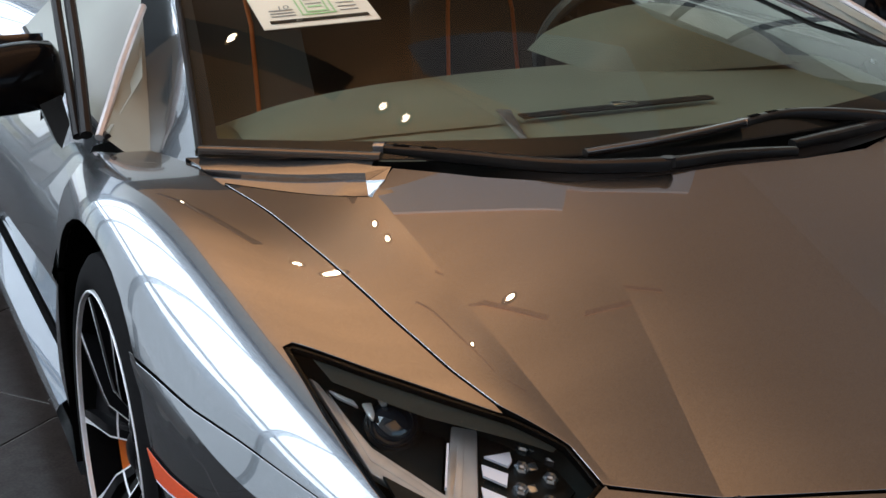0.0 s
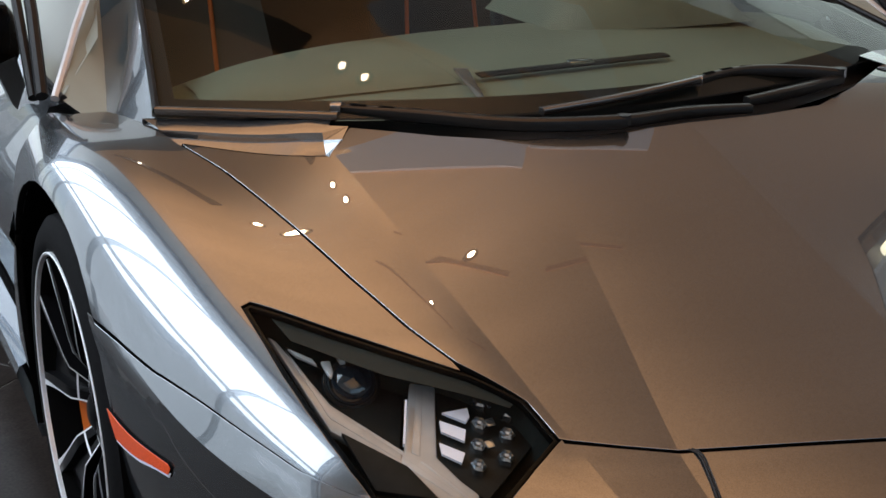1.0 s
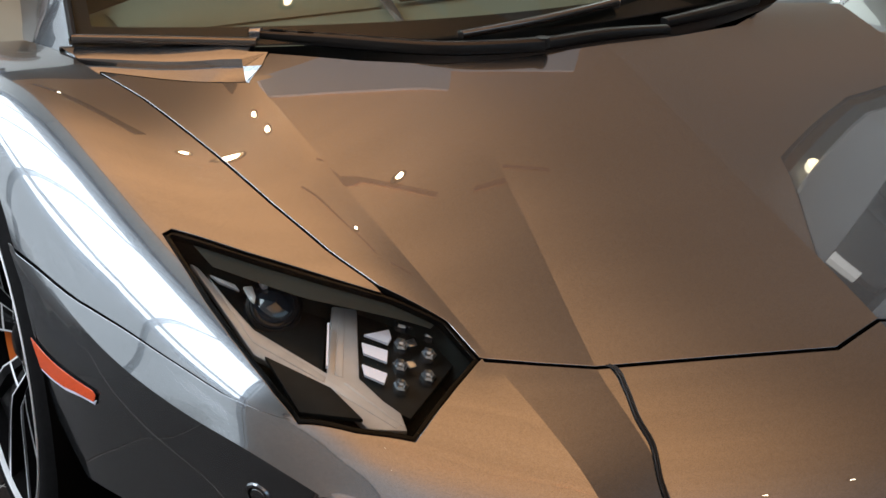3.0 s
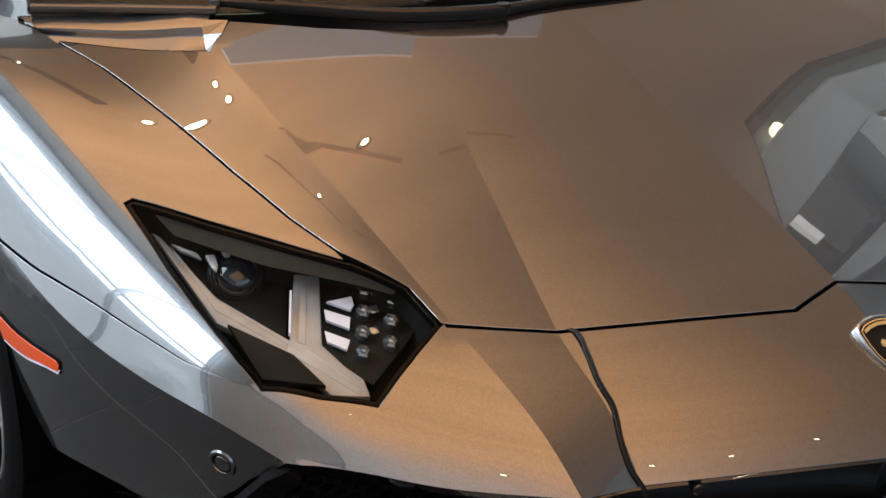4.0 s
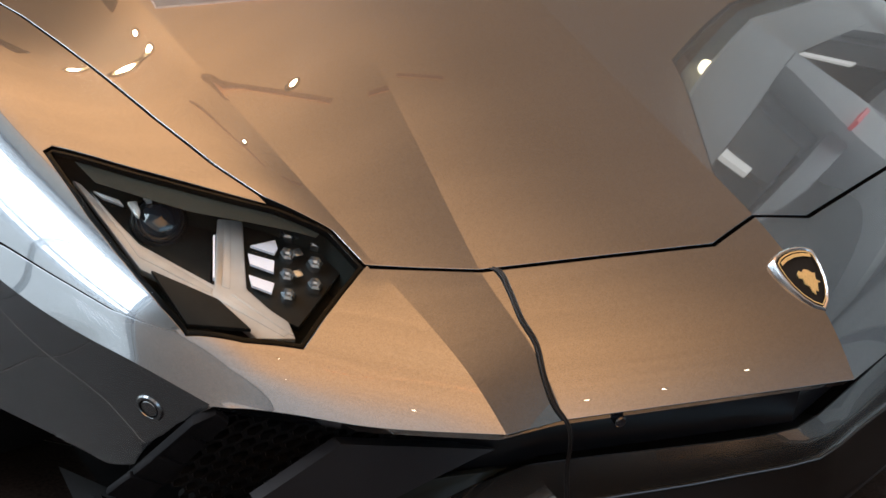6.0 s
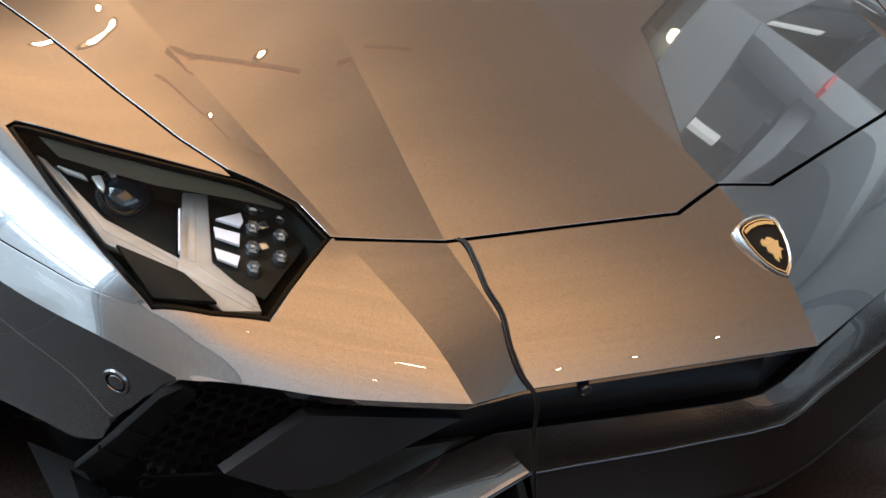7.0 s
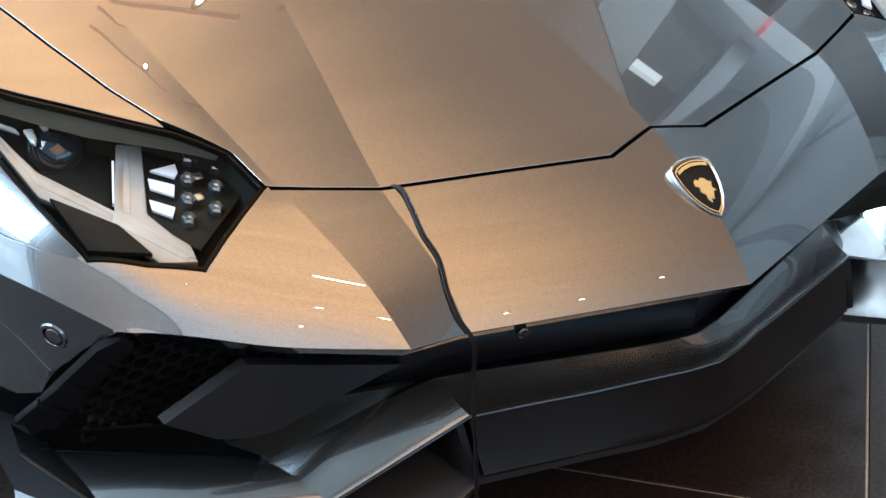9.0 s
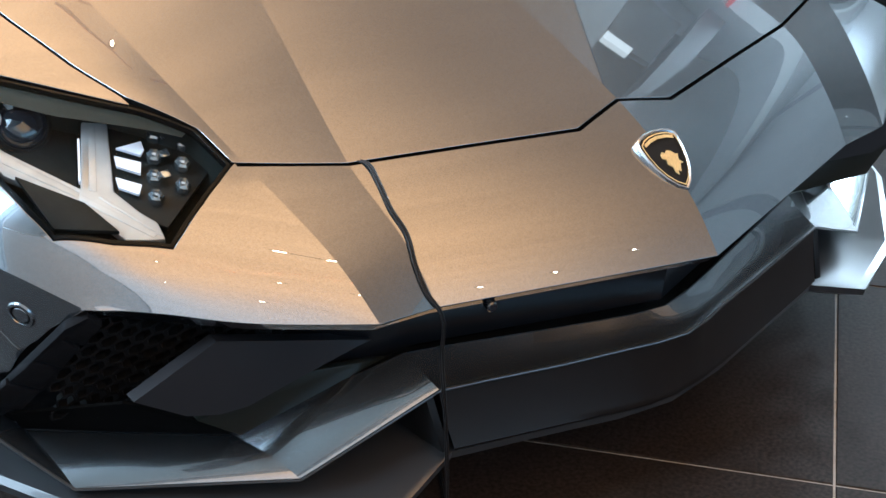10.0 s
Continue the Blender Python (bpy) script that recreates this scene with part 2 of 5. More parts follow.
def lathe(bm, profile, axis_m, steps=48, close=False):
    """Turns a profile of (radius, along) round the x axis of axis_m."""
    rings = []
    for r, a in profile:
        rings.append([bm.verts.new(axis_m @ Vector((a, r * math.cos(t), r * math.sin(t)))) for t in (2 * math.pi * k / steps for k in range(steps))])
    pairs = list(zip(rings, rings[1:])) + ([(rings[-1], rings[0])] if close else [])
    for u, v in pairs:
        for k in range(steps):
            bm.faces.new((u[k], u[(k + 1) % steps], v[(k + 1) % steps], v[k]))
    return bm


# ---- the car's upper skin ----
# lengthwise lines of the upper body, from the nose edge back; x is the half width
LINES = [
    [(0, -1.117, .397), (0, -1.06, .462), (0, -.905, .551), (0, -.58, .662), (0, -.24, .778), (0, .1, .86), (0, .45, .92)],
    [(.388, -1.01, .408), (.393, -.962, .468), (.405, -.843, .548), (.352, -.572, .653), (.285, -.222, .77), (.26, .1, .84), (.25, .45, .9)],
    [(.474, -1.01, .416), (.49, -.955, .474), (.528, -.82, .561), (.558, -.57, .655), (.58, -.16, .767), (.59, .1, .805), (.59, .45, .82)],
    [(.605, -.937, .430), (.610, -.900, .484), (.612, -.826, .557), (.635, -.56, .651), (.668, -.12, .76), (.68, .1, .79), (.68, .45, .8)],
    [(.6925, -.8915, .453), (.698, -.8617, .500), (.7006, -.806, .5609), (.73, -.54, .656), (.765, -.1, .762), (.775, .1, .782), (.77, .45, .78)],
    [(.742, -.8645, .4635), (.7783, -.8209, .5103), (.7893, -.7676, .5651), (.835, -.5, .66), (.875, -.08, .774), (.89, .12, .775), (.88, .45, .76)],
    [(.760, -.856, .466), (.804, -.803, .5075), (.8405, -.7241, .5591), (.89, -.46, .645), (.93, -.06, .764), (.935, .13, .765), (.92, .45, .745)],
    [(.776, -.846, .468), (.826, -.786, .501), (.884, -.672, .525), (.950, -.436, .572), (.982, -.04, .725), (.982, .14, .715), (.96, .45, .69)],
    [(.808, -.778, .39), (.836, -.742, .408), (.892, -.632, .44), (.968, -.4, .475), (.994, -.02, .56), (.994, .2, .53), (.985, .45, .5)],
    [(.8, -.715, .27), (.825, -.69, .275), (.875, -.59, .29), (.95, -.395, .3), (.985, -.02, .3), (.985, .22, .28), (.985, .45, .25)],
]
NET = np.array(LINES, float)


def tangents(p, h, calm=0):
    """Tangents of a smooth curve through p, for knots h apart; the first few lines are led by the longer stretch, against ripples."""
    d = (p[1:] - p[:-1]) / h[:, None, None]
    w = np.repeat((h[:-1] / (h[:-1] + h[1:]))[:, None], p.shape[1], 1)
    w[1:, :calm] = (h[1:] ** 2 / (h[:-1] ** 2 + h[1:] ** 2))[1:, None]
    w = w[..., None]
    mid = d[:-1] * (1 - w) + d[1:] * w
    return np.concatenate([1.5 * d[:1] - .5 * mid[:1], mid, 1.5 * d[-1:] - .5 * mid[-1:]])


def hermite(a, b, ta, tb, h, f):
    g = f * f * (3 - 2 * f)
    return a * (1 - g) + b * g + h * (ta * (f * (1 - f) ** 2) - tb * (f * f * (1 - f)))


def spline(p, t):
    """Points of a smooth curve through p (n, 3) at the parameters t, 0 to n - 1."""
    p = np.asarray(p, float)[:, None]
    h = np.linalg.norm(np.diff(p, axis=0), axis=2).mean(1)
    t = np.clip(np.asarray(t, float), 0, len(p) - 1)
    i = np.minimum(t.astype(int), len(p) - 2)
    m = tangents(p, h)
    f = (t - i)[:, None, None]
    return hermite(p[i], p[i + 1], m[i], m[i + 1], h[i][:, None, None], f)[:, 0]


def prepared(net):
    """A net of lines with its knots and slopes."""
    along = np.swapaxes(net, 0, 1)
    knots = np.linalg.norm(np.diff(along, axis=0), axis=2).mean(1)
    return along, knots, tangents(along, knots, 3), np.linalg.norm(np.diff(net, axis=0), axis=2)[:, 1:5].mean(1)


# the shading net is bent up to 11 mm to fit reflections in the camera's view
REFLECTION_FIT = np.zeros(NET.shape)
REFLECTION_FIT[2, 3:5, 2] = .0012, -.0002
REFLECTION_FIT[3, 3:6, 2] = .0106, .0004, -.0022
REFLECTION_FIT[4, 3:5, 2] = .0034, .0033
BODY, SHADE = prepared(NET), prepared(NET + REFLECTION_FIT)


def across(rows, v, lo, hi, width):
    """Points over the lines lo to hi of each row, at v."""
    seg, h = np.swapaxes(rows[:, lo:hi + 1], 0, 1), width[lo:hi]
    t = np.clip(v - lo, 0, hi - lo)
    i = np.minimum(t.astype(int), hi - lo - 1)
    r, f = np.arange(len(t)), (t - i)[:, None]
    if hi - lo == 1:
        return seg[0] * (1 - f) + seg[1] * f
    g = tangents(seg, h)
    return hermite(seg[i, r], seg[i + 1, r], g[i, r], g[i + 1, r], h[i][:, None], f)


def surface(s, v, body=None):
    """The upper body: s 0 (nose edge) to 6 along it, v 0 (centre ridge) over 7 (shoulder) to 9 (sill) across it, creased at 1 and 2, and at 7 towards the nose."""
    s, v = np.atleast_1d(s).astype(float), np.atleast_1d(v).astype(float)
    along, knots, slopes, width = body or BODY
    s = np.clip(s, 0, 6)
    i = np.minimum(s.astype(int), 5)
    rows = hermite(along[i], along[i + 1], slopes[i], slopes[i + 1], knots[i][:, None, None], (s - i)[:, None, None])
    out = np.empty((len(s), 3))
    # the edge at 7 is sharp on the bumper and fades out along the wing
    soft = np.clip((s - 2.9) / .8, 0, 1)
    soft = soft * soft * (3 - 2 * soft)
    for lo, hi in ((0, 1), (1, 2), (2, 9)):
        m = (v >= lo) & ((v < hi) | (hi == 9))
        if m.any():
            out[m] = across(rows[m], v[m], lo, hi, width)
            if hi == 9:
                for a, b, k in ((2, 7, m & (v < 7) & (soft < 1)), (7, 9, m & (v >= 7) & (soft < 1))):
                    if k.any():
                        out[k] = out[k] * soft[k, None] + across(rows[k], v[k], a, b, width) * (1 - soft[k, None])
    return out


SU, SV = .30, .10  # metres for one step of s and v


def raw_normals(s, v):
    e = 2e-3
    a = surface(np.clip(s + e, 0, 6), v, SHADE) - surface(np.clip(s - e, 0, 6), v, SHADE)
    lo, hi = v - e, v + e
    for k in (1, 2, 7):  # keep off the creases
        lo = np.where((v > k) & (lo < k), k + 1e-6, lo)
        hi = np.where((v < k) & (hi > k), k - 1e-6, hi)
    b = surface(s, np.clip(hi, 0, 9), SHADE) - surface(s, np.clip(lo, 0, 9), SHADE)
    n = np.cross(b, a)
    n /= np.maximum(np.linalg.norm(n, axis=1, keepdims=True), 1e-12)
    n[n @ np.array([.6, -.5, .6]) < 0] *= -1
    return n


def normals(s, v, side):
    """Shading normals, evened out over a hand's width so that reflections run smoothly; the creases stay sharp."""
    s, v = np.asarray(s, float), np.asarray(v, float)
    floor_ = np.where(v < 1, 0, np.where(v < 2, 1, 2))
    ceil_ = np.where(v < 1, 1, np.where(v < 2, 2, 9)) - 1e-6
    reach_s = np.interp(s, [0, 1, 2, 3, 6], [.10, .22, .32, .75, .75])
    fade = np.clip((s - 2.8) / .9, 0, 1)
    reach_v = np.where(v < 2, .2, np.minimum(.8, abs(v - 7) + 1.2 * fade))
    out = np.zeros((len(s), 3))
    for i in (-1, -.67, -.33, 0, .33, .67, 1):
        for j in (-1, -.5, 0, .5, 1):
            # the window shrinks evenly towards a border, so that it stays centred
            rs = np.minimum(reach_s, np.minimum(s, 6 - s) + .02)
            rv = np.minimum(reach_v, np.minimum(v - floor_, np.maximum(ceil_ - v, 0)) + .02)
            q = raw_normals(np.clip(s + i * rs, 0, 6), np.clip(v + j * rv, floor_ + 1e-6, ceil_))
            out += q * math.exp(-(i * i + j * j))
    out /= np.maximum(np.linalg.norm(out, axis=1, keepdims=True), 1e-12)
    return out * [side, 1, 1]


def inside(pts, poly):
    x, y = pts[:, 0], pts[:, 1]
    out = np.zeros(len(pts), bool)
    for (x0, y0), (x1, y1) in zip(poly, np.roll(poly, -1, 0)):
        if y0 != y1:
            out ^= ((y0 > y) != (y1 > y)) & (x < (x1 - x0) * (y - y0) / (y1 - y0) + x0)
    return out


def skin(outline, step=.016, drop=0.0, holes=()):
    """Triangles of a piece of the upper skin inside an outline of (s, v): s, v, triangles and the rim's vertices in order."""
    from mathutils.geometry import delaunay_2d_cdt
    loops = []
    for poly in (outline, *holes):
        rim = []
        for (s0, v0), (s1, v1) in zip(poly, poly[1:] + poly[:1]):
            k = max(1, int(math.hypot((s1 - s0) * SU, (v1 - v0) * SV) / step))
            rim += [((s0 + (s1 - s0) * i / k) * SU, (v0 + (v1 - v0) * i / k) * SV) for i in range(k)]
        loops.append(np.array(rim))
    rim = loops[0]
    lo, hi = rim.min(0), rim.max(0)
    gx, gy = np.meshgrid(np.arange(lo[0] + step / 2, hi[0], step), np.arange(lo[1] + step / 2, hi[1], step))
    grid = np.stack([gx.ravel(), gy.ravel()], 1)
    crease = [np.stack([np.arange(lo[0], hi[0], step), np.full(len(np.arange(lo[0], hi[0], step)), k * SV)], 1) for k in (1, 2, 7) if lo[1] < k * SV < hi[1]]
    crease = [c[(c[:, 1] < .65) | (c[:, 0] < 3.6 * SU)] for c in crease]
    for k in (1, 2, 7):
        grid = grid[(abs(grid[:, 1] - k * SV) > step * .45) | ((k == 7) & (grid[:, 0] > 3.6 * SU))]
    pts = np.concatenate([grid, *crease]) if crease else grid
    keep = inside(pts, rim)
    for h in loops[1:]:
        keep &= ~inside(pts, h)
    pts = pts[keep]
    allrim = np.concatenate(loops)
    near = np.array([np.min((allrim[:, 0] - p[0]) ** 2 + (allrim[:, 1] - p[1]) ** 2) for p in pts]) if len(pts) else np.zeros(0)
    pts = pts[near > (step * .4) ** 2]
    verts = np.concatenate([allrim, pts])
    edges, k = [], 0
    for line_ in (1, 2, 7):
        on = [i for i in range(len(allrim), len(verts)) if abs(verts[i, 1] - line_ * SV) < 1e-9]
        on.sort(key=lambda i: verts[i, 0])
        edges += [(a, b) for a, b in zip(on, on[1:]) if verts[b, 0] - verts[a, 0] < step * 1.3]
    for lp in loops:
        n = len(lp)
        edges += [(k + i, k + (i + 1) % n) for i in range(n)]
        k += n
    co, _, tri, *_ = delaunay_2d_cdt([Vector(p) for p in verts], edges, [], 0, 1e-7)
    co = np.array([tuple(c) for c in co])
    tri = np.array([t for t in tri if len(t) == 3])
    mid = co[tri].mean(1)
    keep = inside(mid, rim)
    for h in loops[1:]:
        keep &= ~inside(mid, h)
    return co[:, 0] / SU, co[:, 1] / SV, tri[keep], loops


def panel(name, outline, mat, parent, label="", side=-1, lift=0.0, flange=.012, step=.016, holes=(), halves=False):
    """A body panel: the skin inside the outline, with rounded rims turned down. halves: both sides as one piece."""
    s, v, tri, loops = skin(outline, step, holes=holes)
    V, F, N, dark = [], [], [], set()
    for sd in ((-1, 1) if halves else (side,)):
        base = len(V)
        p = surface(s, v) * [sd, 1, 1]
        n = normals(s, v, sd)
        p = p + n * lift
        V += list(p)
        mid_s, mid_v = s[tri].mean(1), v[tri].mean(1)
        ls, lv = s[tri] * .97 + mid_s[:, None] * .03, v[tri] * .97 + mid_v[:, None] * .03
        ln = normals(ls.ravel(), lv.ravel(), sd).reshape(*tri.shape, 3)
        fn = np.cross(p[tri[:, 1]] - p[tri[:, 0]], p[tri[:, 2]] - p[tri[:, 0]])
        flip = (fn * ln.mean(1)).sum(1) < 0
        for t, m, fl in zip(tri, ln, flip):
            o = (2, 1, 0) if fl else (0, 1, 2)
            F.append(tuple(base + t[i] for i in o))
            N += [m[i] for i in o]
        if flange:
            count = {}
            for t in tri:
                for a, b in ((t[0], t[1]), (t[1], t[2]), (t[2], t[0])):
                    count[tuple(sorted((int(a), int(b))))] = count.get(tuple(sorted((int(a), int(b)))), 0) + 1
            rimset = [e for e, c in count.items() if c == 1 and not (halves and v[e[0]] < 1e-6 and v[e[1]] < 1e-6)]
            opp = {}
            for t in tri:
                for i in range(3):
                    opp[tuple(sorted((int(t[i]), int(t[(i + 1) % 3]))))] = int(t[(i + 2) % 3])
            out = {}
            for a, b in rimset:
                d = p[b] - p[a]
                o = (p[a] + p[b]) / 2 - p[opp[(a, b)]]
                d = d / max(np.linalg.norm(d), 1e-9)
                o = o - d * (o @ d)
                o -= n[a] * (o @ n[a])
                o /= max(np.linalg.norm(o), 1e-9)
                for k in (a, b):
                    out[k] = out.get(k, 0) + o
            ids = {}
            for k, o in out.items():
                o = o / max(np.linalg.norm(o), 1e-9)
                ids[k] = (len(V), len(V) + 1, o)
                V.append(p[k] + o * .0008 - n[k] * .0009)
                V.append(p[k] + o * .0011 - n[k] * flange)
            for a, b in rimset:
                ra, rb = ids[a], ids[b]
                q1 = (base + a, base + b, rb[0], ra[0])
                q2 = (ra[0], rb[0], rb[1], ra[1])
                na = [n[a], n[b], n[b] * .6 + rb[2] * .8, n[a] * .6 + ra[2] * .8]
                nb = [na[3], na[2], rb[2], ra[2]]
                for q, qn in ((q1, na), (q2, nb)):
                    P = [np.asarray(V[i]) for i in q]
                    fnn = np.cross(P[1] - P[0], P[2] - P[0])
                    if fnn @ sum(qn) < 0:
                        q, qn = q[::-1], qn[::-1]
                    if qn[0] is not na[0] and qn[-1] is not na[0]:
                        dark.add(len(F))
                    F.append(q)
                    N += list(qn)
    me = bpy.data.meshes.new(name)
    me.from_pydata([tuple(map(float, q)) for q in V], [], [tuple(int(i) for i in f) for f in F])
    me.materials.append(mat)
    # inner rim faces are coloured dark for the shade in the gaps
    me.materials.append(DARK)
    for i in dark:
        me.polygons[i].material_index = 1
    me.shade_smooth()
    me.normals_split_custom_set([tuple(map(float, q)) for q in N])
    return child(new(name, me), parent, label)


def find(y, z, s=3.5, v=8.0):
    """The (s, v) of the skin at that y and z."""
    for _ in range(30):
        e = 1e-4
        a = surface([s, s + e, s], [v, v, v + e])[:, 1:]
        j = np.stack([(a[1] - a[0]) / e, (a[2] - a[0]) / e], 1)
        d = np.clip(np.linalg.lstsq(j, np.array([y, z]) - a[0], rcond=None)[0], -.3, .3)
        s, v = float(np.clip(s + d[0], 0, 6)), float(np.clip(v + d[1], 2, 9))
    return s, v


# ---- the showroom ----
def room_wall(name, lo, hi, mat, label):
    return tagged(boxed(name, lo, hi, mat), label, "wall", kind="structure")


# glass fronts: sill wall, posts, rails, panes
def glass_front(name, a, b, height, count, label):
    a, b = Vector(a), Vector(b)
    d = (b - a).normalized()
    nrm_ = Vector((-d.y, d.x, 0))
    w = tagged(new(name), label, "window", kind="structure")

    def bar(nm, p, q, wide, z0, z1):
        pts = [p - nrm_ * wide, q - nrm_ * wide, q + nrm_ * wide, p + nrm_ * wide]
        slab(nm, [(x.x, x.y, z0) for x in pts], z1 - z0, FRAME, w, "", .004)
    bar("window_sill", a, b, .08, 0, .25)
    bar("window_head", a, b, .08, height - .12, height)
    bar("transom", a, b, .04, 2.35, 2.45)
    for i in range(count + 1):
        p = a.lerp(b, i / count)
        bar("post", p - d * .018, p + d * .018, .05, .25, 2.35)
        bar("post", p - d * .018, p + d * .018, .05, 2.45, height - .12)
        if i < count:
            q = a.lerp(b, (i + 1) / count)
            pane = child(new("pane", mesh_of("pane", [(p.x, p.y, .25), (q.x, q.y, .25), (q.x, q.y, height - .12), (p.x, p.y, height - .12)], [(3, 2, 1, 0)], PANE)), w, "clear pane")
            pane.visible_shadow = False
    return w


PANE = glass_material("shop_glass", (.97, .98, .98))
glass_front("window_1", (-3.4, 9.3, 0), (-3.4, -1.1, 0), 10.2, 6, "tall grey-framed glass shop front")
glass_front("window_2", (-3.4, -9.3, 0), (9.6, -9.3, 0), 3.4, 9, "grey-framed glass shop front")
room_wall("wall_front", (-3.4, -9.4, 3.4), (9.6, -9.2, 10.2), WALLM, "pale wall over the glass front")
# unseen wall, made solid to keep daylight off the bumper corner
room_wall("wall_left", (-3.5, -9.3, 0), (-3.3, -1.18, 10.2), WALLM, "added pale plaster wall beside the tall window, out of view")
room_wall("wall_back", (-.4, 9.4, 0), (6.2, 9.6, 10.2), WALLM, "pale plaster showroom wall")
room_wall("wall_back", (-3.5, 9.4, 4.6), (-.4, 9.6, 10.2), WALLM, "pale plaster wall over the corner window")
# corner window added to hold the extra back light
glass_front("window_4", (-3.3, 9.5, 0), (-.4, 9.5, 0), 4.6, 2, "added grey-framed corner window, out of view")
room_wall("wall_back", (6.2, 9.4, 0), (9.8, 9.6, 3.5), WALLM, "pale plaster wall under the high window")
room_wall("wall_back", (6.2, 9.4, 7.6), (9.8, 9.6, 10.2), WALLM, "pale plaster wall over the high window")
for k in range(4):
    tagged(boxed("window_post", (6.2 + k * 1.14, 9.44, 3.5), (6.26 + k * 1.14, 9.56, 7.6), FRAME), "grey post of the high window", "post", kind="structure")
room_wall("wall_right", (9.6, -9.4, 0), (9.8, -.7, 10.2), WALLM, "pale plaster showroom wall")
room_wall("wall_right", (9.6, 3.9, 0), (9.8, 6.4, 10.2), WALLM, "pale plaster showroom wall")
room_wall("wall_right", (9.6, 6.4, 0), (9.8, 9.4, 3.4), WALLM, "pale plaster wall under the high window")
room_wall("wall_right", (9.6, 6.4, 6.0), (9.8, 9.4, 10.2), WALLM, "pale plaster wall over the high window")
room_wall("wall_right", (9.6, -.7, 4.4), (9.8, 3.9, 10.2), WALLM, "plaster wall over the side window")
glass_front("window_3", (9.7, -.7, 0), (9.7, 3.9, 0), 4.4, 4, "grey-framed side window")
# ribs added in place of window frames, for lines in the nose's reflection
for k in range(4):
    tagged(boxed("wall_rib", (9.52, -8.6 + k * 2.0, .1), (9.6, -8.45 + k * 2.0, 9.8), FRAME), "slim grey rib standing in for a window post", "rib", kind="structure")
tagged(boxed("ceiling", (-3.5, -9.5, 10.2), (9.8, 9.6, 10.4), WALLM), "pale high showroom ceiling", "ceiling", kind="structure")
GLOW = material("overcast_backdrop", (.93, 1, .93), .9, emit=.85)
tagged(boxed("backdrop", (10.4, 5.6, 2.9), (10.5, 10.5, 8.4), GLOW), "pale overcast daylight outside the high window", "backdrop", kind="structure")
tagged(boxed("backdrop", (5.6, 10.3, 2.9), (10.38, 10.4, 8.4), GLOW), "pale overcast daylight outside the high window", "backdrop", kind="structure")
# unseen building, added as a pale reflection low on the wing
tagged(boxed("building", (-26, -40, -.25), (-22, 30, 11), FACADE), "added pale building filling the lower window's view", "building", kind="structure")
# canopy hung over the car; its glowing sheets are added to warm the paint
tagged(boxed("canopy", (-1.06, -8.7, 3.33), (2.94, 6.5, 3.62), BROWN), "grey boarded canopy hung over the car", "ceiling", kind="structure")
tagged(boxed("canopy_glow", (-1.04, -8.6, 3.30), (2.9, 4.6, 3.327), AMBER), "added amber glow sheet warming the bonnet", "ceiling light")
tagged(boxed("canopy_glow", (-3.2, -8.6, 3.30), (-1.045, -2.6, 3.327), AMBER), "added glow sheet turning white for the nose's reflection", "ceiling light")
tagged(boxed("canopy", (-3.25, -8.7, 3.33), (-1.063, -2.5, 3.62), BROWN), "added grey boarding over the front glow sheet", "ceiling", kind="structure")
for x in (-.5, 1.9):
    for y in (-6, -1, 4):
        tagged(boxed("canopy_rod", (x, y, 3.62), (x + .03, y + .03, 10.2), FRAME), "thin steel rod holding the canopy", "rod", kind="structure")
# the hall's own grid stands askew to the car: u along its beams, w across them
GU, GW = Vector((.86, .51, 0)), Vector((.51, -.86, 0))


def grid_slab(name, u0, u1, w0, w1, z0, z1, mat, label, category, kind="structure"):
    pts = [GU * u + GW * w + Vector((0, 0, z0)) for u, w in ((u0, w0), (u1, w0), (u1, w1), (u0, w1))]
    return tagged(part(name, prism(pts, z1 - z0), mat, None), label, category, kind=kind)


def prism(pts, height):
    """A block over a flat outline."""
    bm = bmesh.new()
    lo, hi = [bm.verts.new(p) for p in pts], [bm.verts.new(p + Vector((0, 0, height))) for p in pts]
    bm.faces.new(lo[::-1])
    bm.faces.new(hi)
    for i in range(len(pts)):
        j = (i + 1) % len(pts)
        bm.faces.new((lo[i], lo[j], hi[j], hi[i]))
    return bm


wing = [Vector(p) for p in ((2.94, 1.03, 3.33), (6.0, 2.845, 3.33), (6.0, 3.4, 3.33), (2.94, 3.4, 3.33))]
tagged(part("canopy", prism(wing, .29), BROWN, None), "grey boarded wing of the canopy", "ceiling", kind="structure")
wing_glow = [Vector((p.x - .04 * (p.x < 4), p.y, 3.30)) for p in wing]
tagged(part("canopy_glow", prism(wing_glow, .027), AMBER, None), "added dim glow sheet under the canopy's wing", "ceiling light")
tagged(part("canopy_edge", prism([Vector(p) for p in ((2.92, .955, 3.24), (6.0, 2.78, 3.24), (6.0, 2.835, 3.24), (2.92, 1.01, 3.24))], .36), BEAM, None), "dark edge profile of the canopy", "trim", kind="structure")
grid_slab("ceiling", 2.6, 13.5, -1.5, 9.0, 5.45, 5.6, SOFFIT, "grey lowered ceiling beside the canopy", "ceiling")
grid_slab("ceiling_beam", 3.0, 13.0, .86, 1.30, 5.0, 5.45, WALLM, "wide white ceiling beam", "beam")
grid_slab("ceiling_beam", 5.70, 5.96, 1.31, 8.5, 5.02, 5.45, WALLM, "white cross beam", "beam")
grid_slab("ceiling_beam", 5.46, 5.69, 1.31, 2.0, 5.2, 5.45, FRAME, "shallow grey beam", "beam")
grid_slab("ceiling_beam", 3.2, 5.69, 2.02, 2.3, 5.1, 5.45, FRAME, "grey ceiling beam", "beam")
